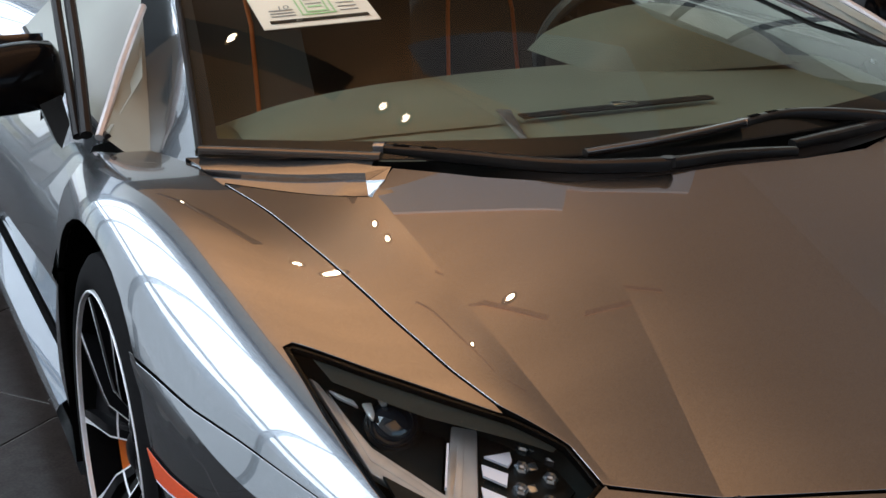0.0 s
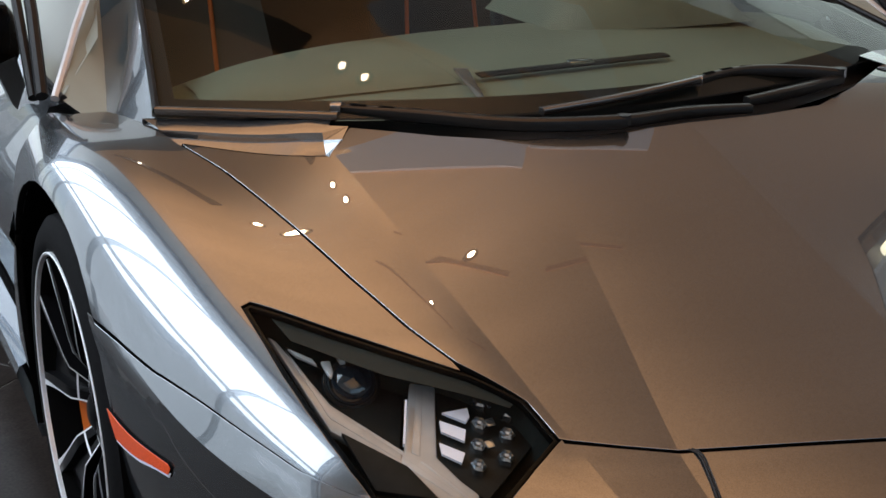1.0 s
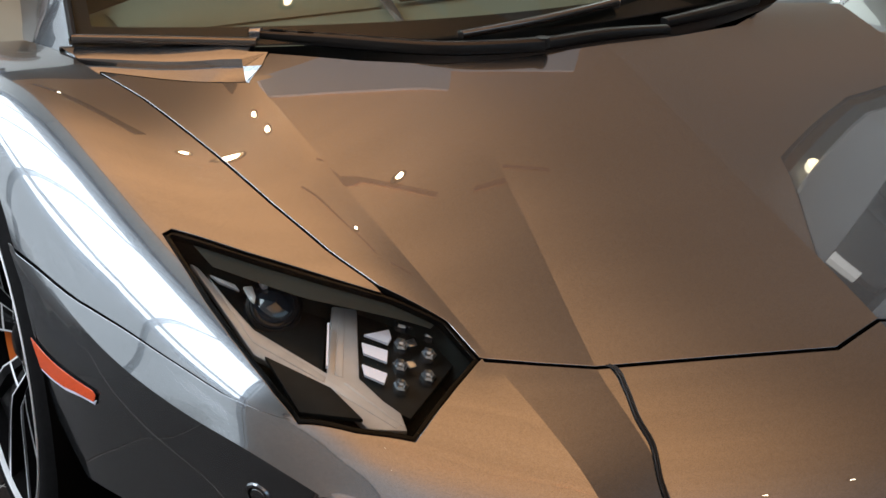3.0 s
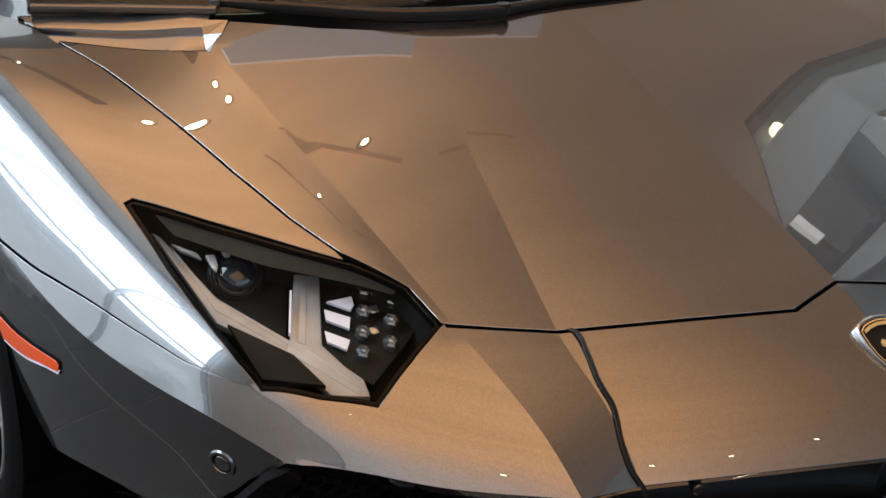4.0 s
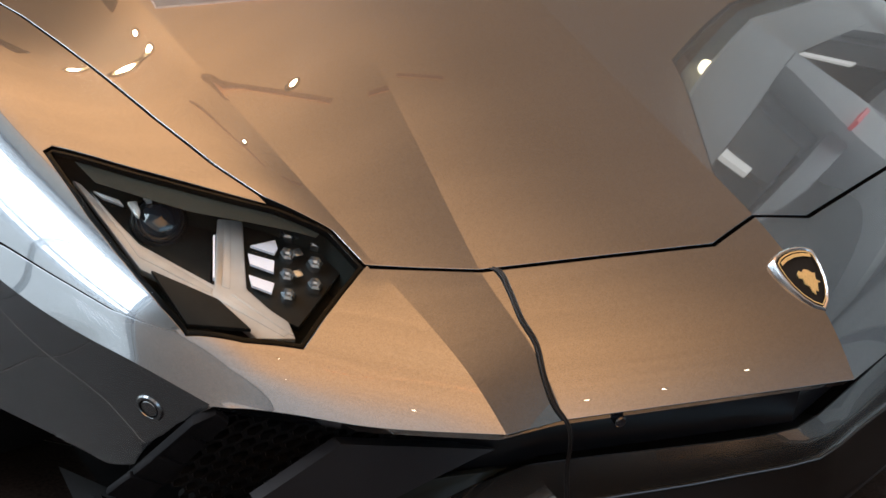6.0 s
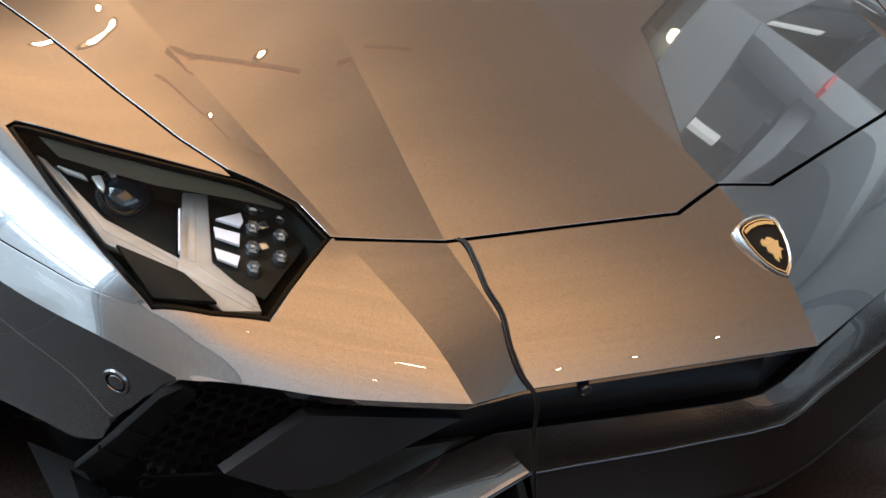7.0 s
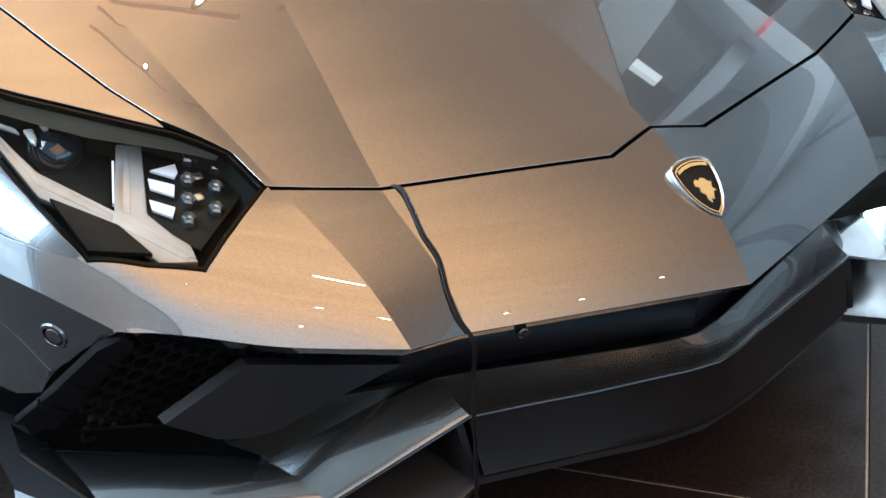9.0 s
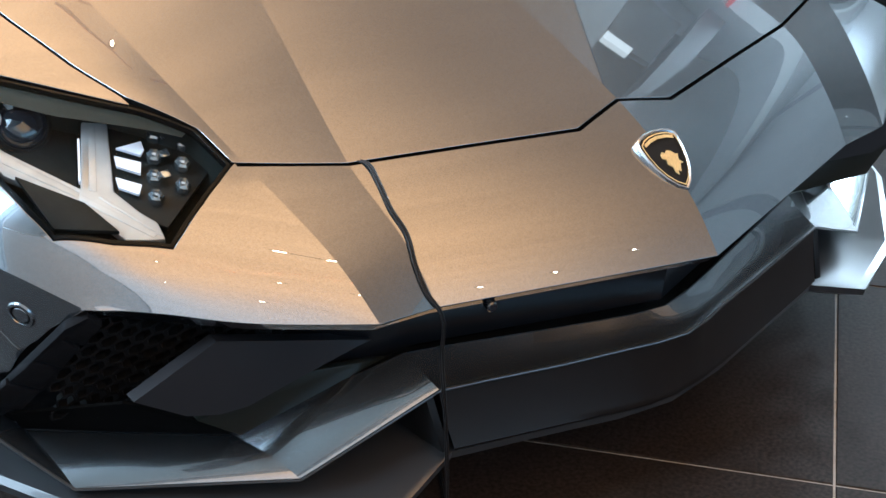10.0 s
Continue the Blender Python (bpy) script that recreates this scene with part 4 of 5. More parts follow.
def shell(sd):
    """Rear flank, from behind the door to the tail."""
    rows = []
    for y, w, zt in ((1.35, .90, .80), (1.6, .97, .86), (2.0, 1.005, .90), (2.6, 1.01, .90), (3.1, .99, .87), (3.5, .94, .82), (3.66, .86, .78)):
        rows.append([(sd * x, y, z) for x, z in ((.50, zt + .06), (w - .18, zt + .02), (w - .03, zt - .05), (w, zt - .2), (w - .005, .5), (w - .01, .3), (w - .03, .16))])
    return raw("rear_flank", *strip([[r[k] for r in rows] for k in range(7)]), PAINT, car, "silver-blue rear flank", 60)


for sd in (-1, 1):
    shell(sd)
raw("tail_panel", *strip([[(x, 3.66, z) for x in np.linspace(-.86, .86, 9)] for z in (.84, .6, .3, .16)]), SATIN, car, "plain black tail panel")
raw("underbody", *strip([[(-.93, y, .13), (.93, y, .13)] for y in (.4, 1.5, 2.3, 3.6)]), SATIN, car)
raw("underbody", *strip([[(-.80, y, .13), (.80, y, .13)] for y in (-.80, -.5, .4)]), SATIN, car)

# opaque panes: reflections and daylight through the glass are put into the colour
QUARTERG = material("opaque_quarter_pane", (.21, .225, .195), .5, spec=.12, spread=.12, spread_scale=2)
SIDEG = material("opaque_side_pane", (.21, .225, .195), .3, spec=.25, spread=.12, spread_scale=2)
# doors: outer skin, black side intake, sill
for sd in (-1, 1):
    rows = []
    for y, wt, zt in ((.315, .925, .762), (.45, .93, .765), (.7, .915, .775), (1.0, .90, .785), (1.36, .89, .80)):
        k = (y - .315) / 1.05
        rows.append([(sd * x, y, z) for x, z in ((wt - .045, zt + .012), (wt - .012, zt + .006), (wt + .006, zt - .03), (wt + .05 + .05 * k, zt - .12), (1.0 + .05 * k, .55), (.965 + .03 * k, .47), (.968, .38), (.945, .31))])
    door = raw("door", *strip([[r[k] for r in rows] for k in range(8)]), PAINT, car, "silver-blue door skin", 75)
    # flat black plate stands for the deep shade in the intake opening
    raw("side_intake", *strip([[(sd * x, y, z) for x, y, z in r] for r in ([(.950, 1.06, .70), (.945, 1.2, .71), (.94, 1.355, .72)], [(.966, 1.055, .49), (.966, 1.2, .45), (.966, 1.355, .42)])]), DARK, door, "black side air intake")
    tube("shut_line", [(sd * x, y, z) for x, y, z in ((.928, .77, .745), (.951, .69, .64), (.9605, .62, .51), (.958, .615, .40), (.948, .63, .315))], .004, DARK, door)
    sill = raw("sill", *strip([[(sd * x, y, z) for y in (.40, .8, 1.3, 1.75)] for x, z in ((.93, .300), (.952, .292), (.994, .268), (1.0, .255), (.965, .12), (.90, .11))]), PAINT, car, "silver-blue side sill", 25)
    tube("sill_gap", [(sd * .948, y, .298) for y in (.40, .9, 1.3, 1.75)], .009, DARK, sill)
    # side windows as opaque panes: quarter light and door window
    belt = [(.893, .285, .792), (.895, .6, .80), (.885, 1.0, .81), (.87, 1.36, .82)]
    top = [(.80, .42, .86), (.735, .70, .95), (.66, 1.0, 1.03), (.62, 1.36, 1.06)]
    facing(raw("side_window", *strip([[(sd * x, y, z) for x, y, z in belt], [(sd * x, y, z) for x, y, z in top]]), SIDEG, door, "tinted side window"), (sd, 0, 0)).visible_shadow = False
    tube("window_trim", [(sd * .905, .30, .785), (sd * .872, .36, .83), (sd * .832, .45, .875), (sd * .78, .56, .925), (sd * .745, .64, .952)], .008, SILVER, door, "silver window frame")
    post = [Vector(screen(sd, t)) + Vector((sd * .062, .024, -.046)) for t in np.linspace(.02, .36, 5)]
    trim = [Vector((sd * x, y, z)) for x, y, z in ((.900, .30, .788), (.872, .36, .828), (.832, .45, .873), (.78, .56, .922), (.747, .635, .949))]
    quarter = facing(raw("quarter_window", *strip([[tuple(p) for p in post], [tuple(p) for p in trim]]), QUARTERG, door, "tinted quarter window"), (sd, -.3, .4))
    quarter.visible_shadow = False
    tube("belt_seal", [(sd * x, y, z - .004) for x, y, z in belt], .006, SATIN, door, "black belt seal")
    tube("window_seal", [(sd * .925, .305, .79), (sd * .905, .45, .90), (sd * .885, .62, .985), (sd * .85, .85, 1.05)], .011, SATIN, door, "black raised window seal")
    tube("window_channel", [(sd * .937, .32, .785), (sd * .925, .47, .90), (sd * .908, .64, .99), (sd * .87, .87, 1.06)], .009, SATIN, door, "black frame edge")


# door mirrors
SHELLB = material("mirror_black", (.003, .003, .0035), .1, spec=.07)


def mirror(sd):
    bm = bmesh.new()
    bmesh.ops.create_cube(bm, size=1)
    bmesh.ops.subdivide_edges(bm, edges=list(bm.edges), cuts=5, use_grid_fill=True)
    for v in bm.verts:
        p = v.co * 2
        q = Vector((p.x * math.sqrt(max(0, 1 - p.y ** 2 / 2.6 - p.z ** 2 / 3.2 + p.y ** 2 * p.z ** 2 / 5)), p.y * math.sqrt(1 - p.x ** 2 / 2.4 - p.z ** 2 / 2.4 + p.x ** 2 * p.z ** 2 / 3), p.z * math.sqrt(1 - p.x ** 2 / 3.4 - p.y ** 2 / 2.6 + p.x ** 2 * p.y ** 2 / 4)))
        v.co = Vector((q.x * .120, q.y * .072, q.z * .064 * (1 - .10 * q.x)))
    bmesh.ops.transform(bm, matrix=pose(sd * 1.022, .60, .838, 0, sd * 4, sd * -10) @ Matrix.Diagonal((sd, 1, 1, 1)), verts=bm.verts)
    mir = part("door_mirror", bm, SHELLB, car, "gloss black door mirror on a slim arm", 60)
    raw("arm", *strip([[(sd * x, y, z) for x, y, z in r] for r in (
        [(.965, .54, .80), (.945, .50, .735), (.920, .44, .703)], [(.925, .54, .815), (.915, .50, .745), (.895, .44, .712)],
        [(.925, .60, .815), (.915, .55, .745), (.895, .49, .712)], [(.965, .60, .80), (.945, .55, .735), (.920, .49, .703)])], True), GLOSS, mir, "black mirror arm")
    raw("mirror_glass", *strip([[(sd * x, .672, z) for x in (.93, 1.0, 1.09)] for z in (.81, .86, .91)]), CHROME, mir)
    slab("arm_inlay", [(sd * .921, .537, .806), (sd * .906, .50, .752), (sd * .899, .50, .756), (sd * .912, .537, .812)], .004, PALE, mir, "pale inlay")


for sd in (-1, 1):
    mirror(sd)


# ---- lower front ----
def line(*pts):
    return both(list(pts))


M = [(0, -1.077, .254), (.05, -1.067, .2525), (.1, -1.051, .251), (.185, -1.031, .2525), (.30, -1.007, .261), (.369, -.990, .263), (.554, -.936, .170), (.795, -.772, .165), (.868, -.700, .245)]
N2 = [(0, -1.030, .275), (.05, -1.021, .275), (.1, -1.006, .276), (.185, -.981, .280), (.30, -.947, .286), (.375, -.925, .289), (.600, -.832, .203), (.812, -.658, .203), (.862, -.655, .262)]


def blend(A, B, t, dz=0.0, dy=0.0):
    return [(a[0] + (b[0] - a[0]) * t, a[1] + (b[1] - a[1]) * t + dy, a[2] + (b[2] - a[2]) * t + dz) for a, b in zip(A, B)]


def swell(t, dz):
    """A line between the blade's edges, bulging towards its outer ends and hollow at its middle."""
    return [(x, y, z + dz * k) for (x, y, z), k in zip(blend(N2, M, t), (-.5, -.5, -.5, -.5, -.5, -.3, .9, .9, .5))]


blade = raw("splitter_blade", *strip([line(*q) for q in (
    blend(N2, M, 0, -.03, .05), blend(N2, M, -.02), blend(N2, M, .03, .001), swell(.25, .005), swell(.5, .008), swell(.75, .007), swell(.96, .001), blend(N2, M, 1, -.001), blend(N2, M, 1, -.006, .004), blend(N2, M, .8, -.022, .012), blend(N2, M, .3, -.05, .03))]), PAINT, car, "silver-blue folded front blade", 28)
for e in blade.data.edges:  # folds across the blade stay sharp
    a, k = (i % 17 for i in e.vertices)
    if a == k and abs(a - 8) > 4:
        e.use_edge_sharp = True
GREYP = material("dark_grey_splitter", (.045, .047, .05), .34, .5, coat=.4, spread=.1)
# tube added along the front edge to draw its highlight
tube("blade_edge", line(*[(x, y - .0005, z - .001) for x, y, z in M]), .0022, GREYP, blade, "thin tube drawing the edge's highlight line")
# the lip's shade and dark floor reflection are put into its colour
LIPM = material("shaded_lip", (.0085, .0072, .0066), .38, spec=.22, spread=.15)
lipM = [(x, y + .002, z - .006) for x, y, z in M[:6]]
lipS = [(0, -1.071, .147), (.05, -1.0685, .149), (.1, -1.064, .156), (.185, -1.048, .164), (.30, -1.024, .172), (.360, -1.011, .176)]
raw("lower_lip", *strip([line(*r) for r in (lipM, blend(lipM, lipS, .3, 0, .002), blend(lipM, lipS, .6, 0, .002), blend(lipM, lipS, .9, 0, .001), lipS, blend(lipM, lipS, 1, -.006, .004))]), LIPM, car, "dark grey lower lip", 50)
# centre duct wall and lower tray
raw("duct_wall", *strip([line((0, -1.04, .235), (.30, -.965, .243), (.37, -.95, .243)), line((0, -1.03, .15), (.30, -.96, .165), (.37, -.94, .165))]), SATIN, car, "satin black duct wall")
INNERV = material("smooth_black_plastic", (.012, .014, .012), .3, spec=.25, spread=.2)
TRIMB = material("matt_black_plastic", (.006, .006, .007), .6, spec=.06, grain=.3, grain_scale=200, bump=.08)
DARKG = material("duct_black", (.004, .0045, .006), .3, spec=.3, spread=.3)
raw("nose_trim", *strip([line(*r) for r in (
    [(0, -1.112, .394), (.388, -1.006, .405), (.474, -1.006, .413), (.605, -.933, .427), (.690, -.888, .447), (.765, -.848, .467)],
    [(0, -1.100, .380), (.388, -.994, .391), (.474, -.994, .399), (.605, -.922, .414), (.690, -.877, .434), (.765, -.838, .454)],
    [(0, -1.075, .372), (.388, -.968, .383), (.474, -.968, .391), (.605, -.900, .406), (.690, -.858, .426), (.765, -.82, .446)])]), GLOSS, car, "gloss black trim under the nose edge", 20)
raw("grille_recess", *strip([line(*r) for r in (
    [(0, -1.078, .373), (.388, -.970, .384), (.474, -.970, .392), (.605, -.902, .407), (.690, -.860, .427), (.770, -.825, .447)],
    [(0, -1.03, .345), (.36, -.92, .35), (.46, -.90, .35), (.60, -.80, .36), (.69, -.75, .38), (.80, -.68, .40)],
    [(0, -1.02, .28), (.35, -.91, .285), (.45, -.86, .25), (.60, -.77, .19), (.70, -.70, .18), (.83, -.62, .20)])]), DARKG, car, "black grille recess", 20)
S = [(0, -1.062, .138), (.1, -1.056, .147), (.185, -1.040, .155), (.359, -1.004, .166), (.470, -1.030, .130), (.62, -.965, .132), (.80, -.800, .142), (.875, -.665, .152)]
raw("splitter", *strip([line(*r) for r in (
    [(x * .97, y + .25, z + .012) for x, y, z in S], [(x * .995, y + .012, z + .006) for x, y, z in S], S, [(x, y + .002, z - .012) for x, y, z in S], [(x * .98, y + .05, z - .03) for x, y, z in S])]), GREYP, car, "dark grey lower splitter", 25)
for sd in (-1, 1):
    # upright fin at the duct's end
    slab("duct_fin", [(sd * .374, -.982, .252), (sd * .366, -1.008, .176), (sd * .37, -.90, .17), (sd * .375, -.90, .26)], .012 * sd, SATIN, car, "black fin", .001)
    # louvre bars on the intake frame
    for k in range(4):
        o, q = [[Vector((sd * x, y, z)) for x, y, z in e] for e in (((.774, -.846, .457), (.880, -.724, .306)), ((.757, -.848, .438), (.832, -.726, .276)))]
        a, b = k / 4, (k + .93) / 4
        slab("louvre", [o[0].lerp(o[1], a), o[0].lerp(o[1], b), q[0].lerp(q[1], b), q[0].lerp(q[1], a)][::sd], .012, TRIMB, car, "", .004)
    # vanes in the side intake
    slab("vane", [(sd * x, -.886, z) for x, z in ((.641, .402), (.418, .317), (.443, .315), (.513, .305), (.606, .291), (.646, .296), (.690, .313), (.755, .362))][::sd], .02, GREY, car, "satin grey intake vane", 0)
    slab("inner_vane", [(sd * x, y, z) for x, y, z in ((.672, -.884, .292), (.513, -.884, .299), (.444, -.884, .283), (.388, -.884, .272), (.614, -.884, .244))][::sd], .012, INNERV, car, "black inner vane", .0008)
    slab("intake_frame", [(sd * .772, -.846, .455), (sd * .800, -.838, .445), (sd * .865, -.715, .300), (sd * .850, -.70, .262), (sd * .80, -.77, .33)][::sd], .014, TRIMB, car, "black intake frame with louvres", .002)
    slab("intake_floor", [(sd * .60, -.838, .205), (sd * .665, -.868, .285), (sd * .745, -.845, .320), (sd * .84, -.70, .262), (sd * .815, -.662, .205)][::sd], .004, DARK, car, "", 0)

# honeycomb mesh in the side intakes
for sd in (-1, 1):
    bm = bmesh.new()
    o, ua, ub = Vector((sd * .76, -.80, .38)), Vector((-sd * .80, -.35, .05)).normalized(), Vector((sd * .25, .30, -.75)).normalized()
    r = .0125
    for i in range(-4, 14):
        for j in range(-6, 10):
            c = o + ua * (i * r * 1.62) + ub * (j * r * 1.87 + (i % 2) * r * .935)
            if not (sd * c.x < .80 and .268 < c.z < .425 and sd * c.x > .53):
                continue
            outer = [c + (ua * math.cos(k * math.pi / 3) + ub * math.sin(k * math.pi / 3)) * r * 1.06 for k in range(6)]
            inn = [c + (ua * math.cos(k * math.pi / 3) + ub * math.sin(k * math.pi / 3)) * r * .84 for k in range(6)]
            nrm_ = ua.cross(ub).normalized() * (1 if ua.cross(ub).y < 0 else -1)
            A = [bm.verts.new(p) for p in outer]
            B = [bm.verts.new(p) for p in inn]
            C = [bm.verts.new(p - nrm_ * .012) for p in inn]
            for k in range(6):
                bm.faces.new((A[k], A[(k + 1) % 6], B[(k + 1) % 6], B[k]))
                bm.faces.new((B[k], B[(k + 1) % 6], C[(k + 1) % 6], C[k]))
    part("honeycomb_grille", bm, SATIN, car, "black plastic honeycomb grille")

# parking sensors, side reflectors
for sd in (-1, 1):
    s0, v0 = .79, 7.58
    p = Vector(surface(s0, v0)[0] * [sd, 1, 1])
    nn = Vector(normals(np.array([s0]), np.array([v0]), sd)[0])
    m = Matrix.Translation(p) @ nn.to_track_quat("X", "Z").to_matrix().to_4x4()
    sensor = part("parking_sensor", lathe(bmesh.new(), [(.0005, .0015), (.0100, .0015), (.0112, .0005)], m, 32), PAINT, car, "round painted parking sensor")
    part("sensor_groove", lathe(bmesh.new(), [(.0111, .0012), (.0133, .0012)], m, 32), DARK, sensor)
    part("sensor_ring", lathe(bmesh.new(), [(.0133, .0005), (.0140, .0024), (.0175, .0024), (.0192, .0003), (.0192, -.002)], m, 32), PAINT, sensor)
    panel("side_reflector", [(3.188, 7.938), (3.103, 8.108), (2.872, 8.045), (2.578, 7.902), (2.569, 7.784), (2.598, 7.748), (2.881, 7.844)], REFLECTOR, car, "orange side reflector", side=sd, lift=.004, flange=.008)
    panel("reflector_edge", [(3.103, 8.108), (3.098, 8.13), (2.87, 8.074), (2.57, 7.946), (2.557, 7.855), (2.578, 7.902), (2.872, 8.045)], PALE, car, "pale reflector edge", side=sd, lift=.003, flange=.006)

m = Matrix.Translation((-.310, -1.022, .386)) @ Vector((-.2, -.9, -.1)).to_track_quat("X", "Z").to_matrix().to_4x4()
SENSM = material("sensor_blue_black", (.012, .016, .024), .2, coat=1)
part("nose_sensor", lathe(bmesh.new(), [(.0005, .004), (.006, .004), (.0078, .002), (.008, -.01)], m, 24), SENSM, car, "round sensor under the nose edge")


# badge: shield with a gold rim, no lettering
def badge():
    half = [(0, .050), (.016, .0485), (.029, .0445), (.0375, .038), (.0385, .030), (.0370, .012), (.0325, -.008), (.0245, -.027), (.013, -.043), (.0, -.053)]
    half = [(x * .94, y * .94) for x, y in half]
    ring = half + [(-x, y) for x, y in half[-2:0:-1]]
    o = Vector((.001, -1.010, .4945))
    up = Vector((0, .80, .60)).normalized()
    rt = Vector((1, 0, 0))
    nn = rt.cross(up)

    def at(x, y, d):
        return o + rt * x + up * y + nn * d
    # domed chrome rim
    levels = ((1.03, -.010), (1.03, .003), (1.01, .0058), (.97, .0075), (.935, .0075), (.90, .0058))
    root = raw("badge", *strip([[at(x * k, y * k, d) for x, y in ring + ring[:1]] for k, d in levels]), CHROMER, car, "black shield badge with a rounded chrome rim", 40)
    slab("badge_field", [at(x * .92, y * .92, .005) for x, y in ring][::-1], -.0015, BADGEB, root, "black shield field")

    def band(name, k0, k1, d, mat, label):
        raw(name, *strip([[at(x * k, y * k, d) for x, y in ring + ring[:1]] for k in (k0, k1)]), mat, root, label)
    band("badge_line", .865, .82, .0072, GOLD, "gold border line")
    # plain gold figure and bar
    fig = [(-.013, .013), (-.008, .017), (-.004, .013), (.002, .017), (.009, .014), (.014, .007), (.019, .006), (.016, .001), (.014, -.004), (.019, -.011), (.014, -.010), (.010, -.016), (.006, -.024), (.002, -.020), (-.001, -.028), (-.005, -.022), (-.004, -.013), (-.010, -.006), (-.008, .002), (-.014, .006)]
    slab("badge_figure", [at(x * .86 + .001, y * .86 - .002, .0072) for x, y in fig][::-1], -.0016, GOLD, root, "plain gold figure")
    slab("badge_bar", [at(x, y, .0072) for x, y in ((-.026, .0255), (-.014, .0300), (0, .0318), (.014, .0300), (.026, .0255), (.026, .0305), (.014, .0350), (0, .0368), (-.014, .0350), (-.026, .0305))][::-1], -.0008, GOLD, root, "plain gold bar")


CHROMER = material("badge_chrome", (.55, .57, .60), .25, 1, grain=.03, grain_scale=200)
BADGEB = material("badge_black", (.008, .008, .008), .25, spec=.3)
GOLD = material("badge_gold", (.80, .58, .26), .38, .7, grain=.15, grain_scale=500)
badge()

# wheels
TREAD = [(.25, -.12), (.30, -.125), (.325, -.11), (.331, -.06), (.332, 0), (.331, .07), (.324, .105), (.308, .116), (.288, .121), (.274, .119), (.266, .112), (.255, .10)]


SPOKEM = material("spoke_black", (.004, .004, .0045), .3, spec=.08)


def wheel(at, sd, front):
    m = Matrix.Translation(at) @ Matrix.Diagonal((sd, 1, 1, 1))
    w = part("wheel", lathe(bmesh.new(), TREAD, m, 72), RUBBER, car, "low-profile tyre on a black and silver alloy rim")
    part("rim_lip", lathe(bmesh.new(), [(.267, .112), (.2668, .119), (.265, .1205), (.2625, .119), (.2615, .108)], m, 72), MACH, w, "bright machined rim lip")
    part("rim_barrel", lathe(bmesh.new(), [(.2618, .112), (.250, .095), (.238, .03), (.235, -.11), (.10, -.11), (.02, -.11)], m, 48), DARK, w, "black rim barrel")
    part("brake_disc", lathe(bmesh.new(), [(.09, .0), (.095, .012), (.195, .012), (.197, 0), (.195, -.015), (.09, -.015)], m @ pose(-.02, 0, 0), 48), STEEL, w, "steel brake disc")
    part("hub", lathe(bmesh.new(), [(.001, .088), (.018, .088), (.030, .082), (.034, .072), (.050, .066), (.058, .05), (.060, .0)], m, 24), SPOKEM, w, "black hub cap")
    # caliper
    bm = bmesh.new()
    for k in range(13):
        a0 = radians(-47 + k * 2.7)
        for r, x in ((.140, .066), (.218, .066), (.228, .055), (.228, -.03), (.140, -.03)):
            bm.verts.new(m @ Vector((x, r * math.cos(a0), r * math.sin(a0))))
    bm.verts.ensure_lookup_table()
    for k in range(12):
        for q in range(5):
            bm.faces.new([bm.verts[k * 5 + q], bm.verts[k * 5 + (q + 1) % 5], bm.verts[k * 5 + 5 + (q + 1) % 5], bm.verts[k * 5 + 5 + q]])
    bm.faces.new([bm.verts[q] for q in range(5)])
    bm.faces.new([bm.verts[60 + q] for q in range(5)])
    part("caliper", bm, CALIPER, w, "orange brake caliper")
    # five broad split spokes with machined edges

    def ray_(r, a, x):
        return m @ Vector((x, r * math.cos(a), r * math.sin(a)))

    def depth(r):
        return float(np.interp(r, [.045, .06, .105, .26], [.062, .070, .098, .112]))
    rs = np.linspace(.050, .258, 9)
    for k in range(5):
        c = radians(10 + 72 * k)
        web = [[ray_(r, c + q * (.20 + .10 * (r - .05) / .2), depth(r) - .016 - .010 * (1 - abs(q))) for r in rs] for q in (-1, -.5, 0, .5, 1)]
        sp = raw("spoke", *strip(web + [[p - m.to_3x3() @ Vector((.02, 0, 0)) for p in r] for r in web[::-1]], True), SPOKEM, w, "broad black split spoke with machined edges")
        for sg in (-1, 1):
            mid = [c + sg * (.20 + .115 * (r - .05) / .2) for r in rs]
            hw = .0085 + .003 * (rs - .05) / .2
            a, b = [(r, t - h_ / r) for r, t, h_ in zip(rs, mid, hw)], [(r, t + h_ / r) for r, t, h_ in zip(rs, mid, hw)]
            raw("spoke_arm", *strip([[ray_(r, t, depth(r) - .03) for r, t in a], [ray_(r, t, depth(r)) for r, t in a], [ray_(r, t, depth(r)) for r, t in b], [ray_(r, t, depth(r) - .03) for r, t in b]], True), SPOKEM, sp)
            out_, way = (b, -1) if sg > 0 else (a, 1)
            wid = .0032 + .0085 * np.clip((rs - .17) / .085, 0, 1) ** 1.5
            raw("spoke_edge", *strip([[ray_(r, t, depth(r) + .0012) for r, t in out_], [ray_(r, t + way * q / r, depth(r) + .0012) for (r, t), q in zip(out_, wid)]]), MACH, sp, "machined spoke edge")
        # crossbar near the hub
        raw("spoke_edge", *strip([[ray_(.088, c + t, depth(.088) + .001) for t in (-.30, 0, .30)], [ray_(.084, c + t, depth(.084) + .001) for t in (-.30, 0, .30)]]), MACH, sp)


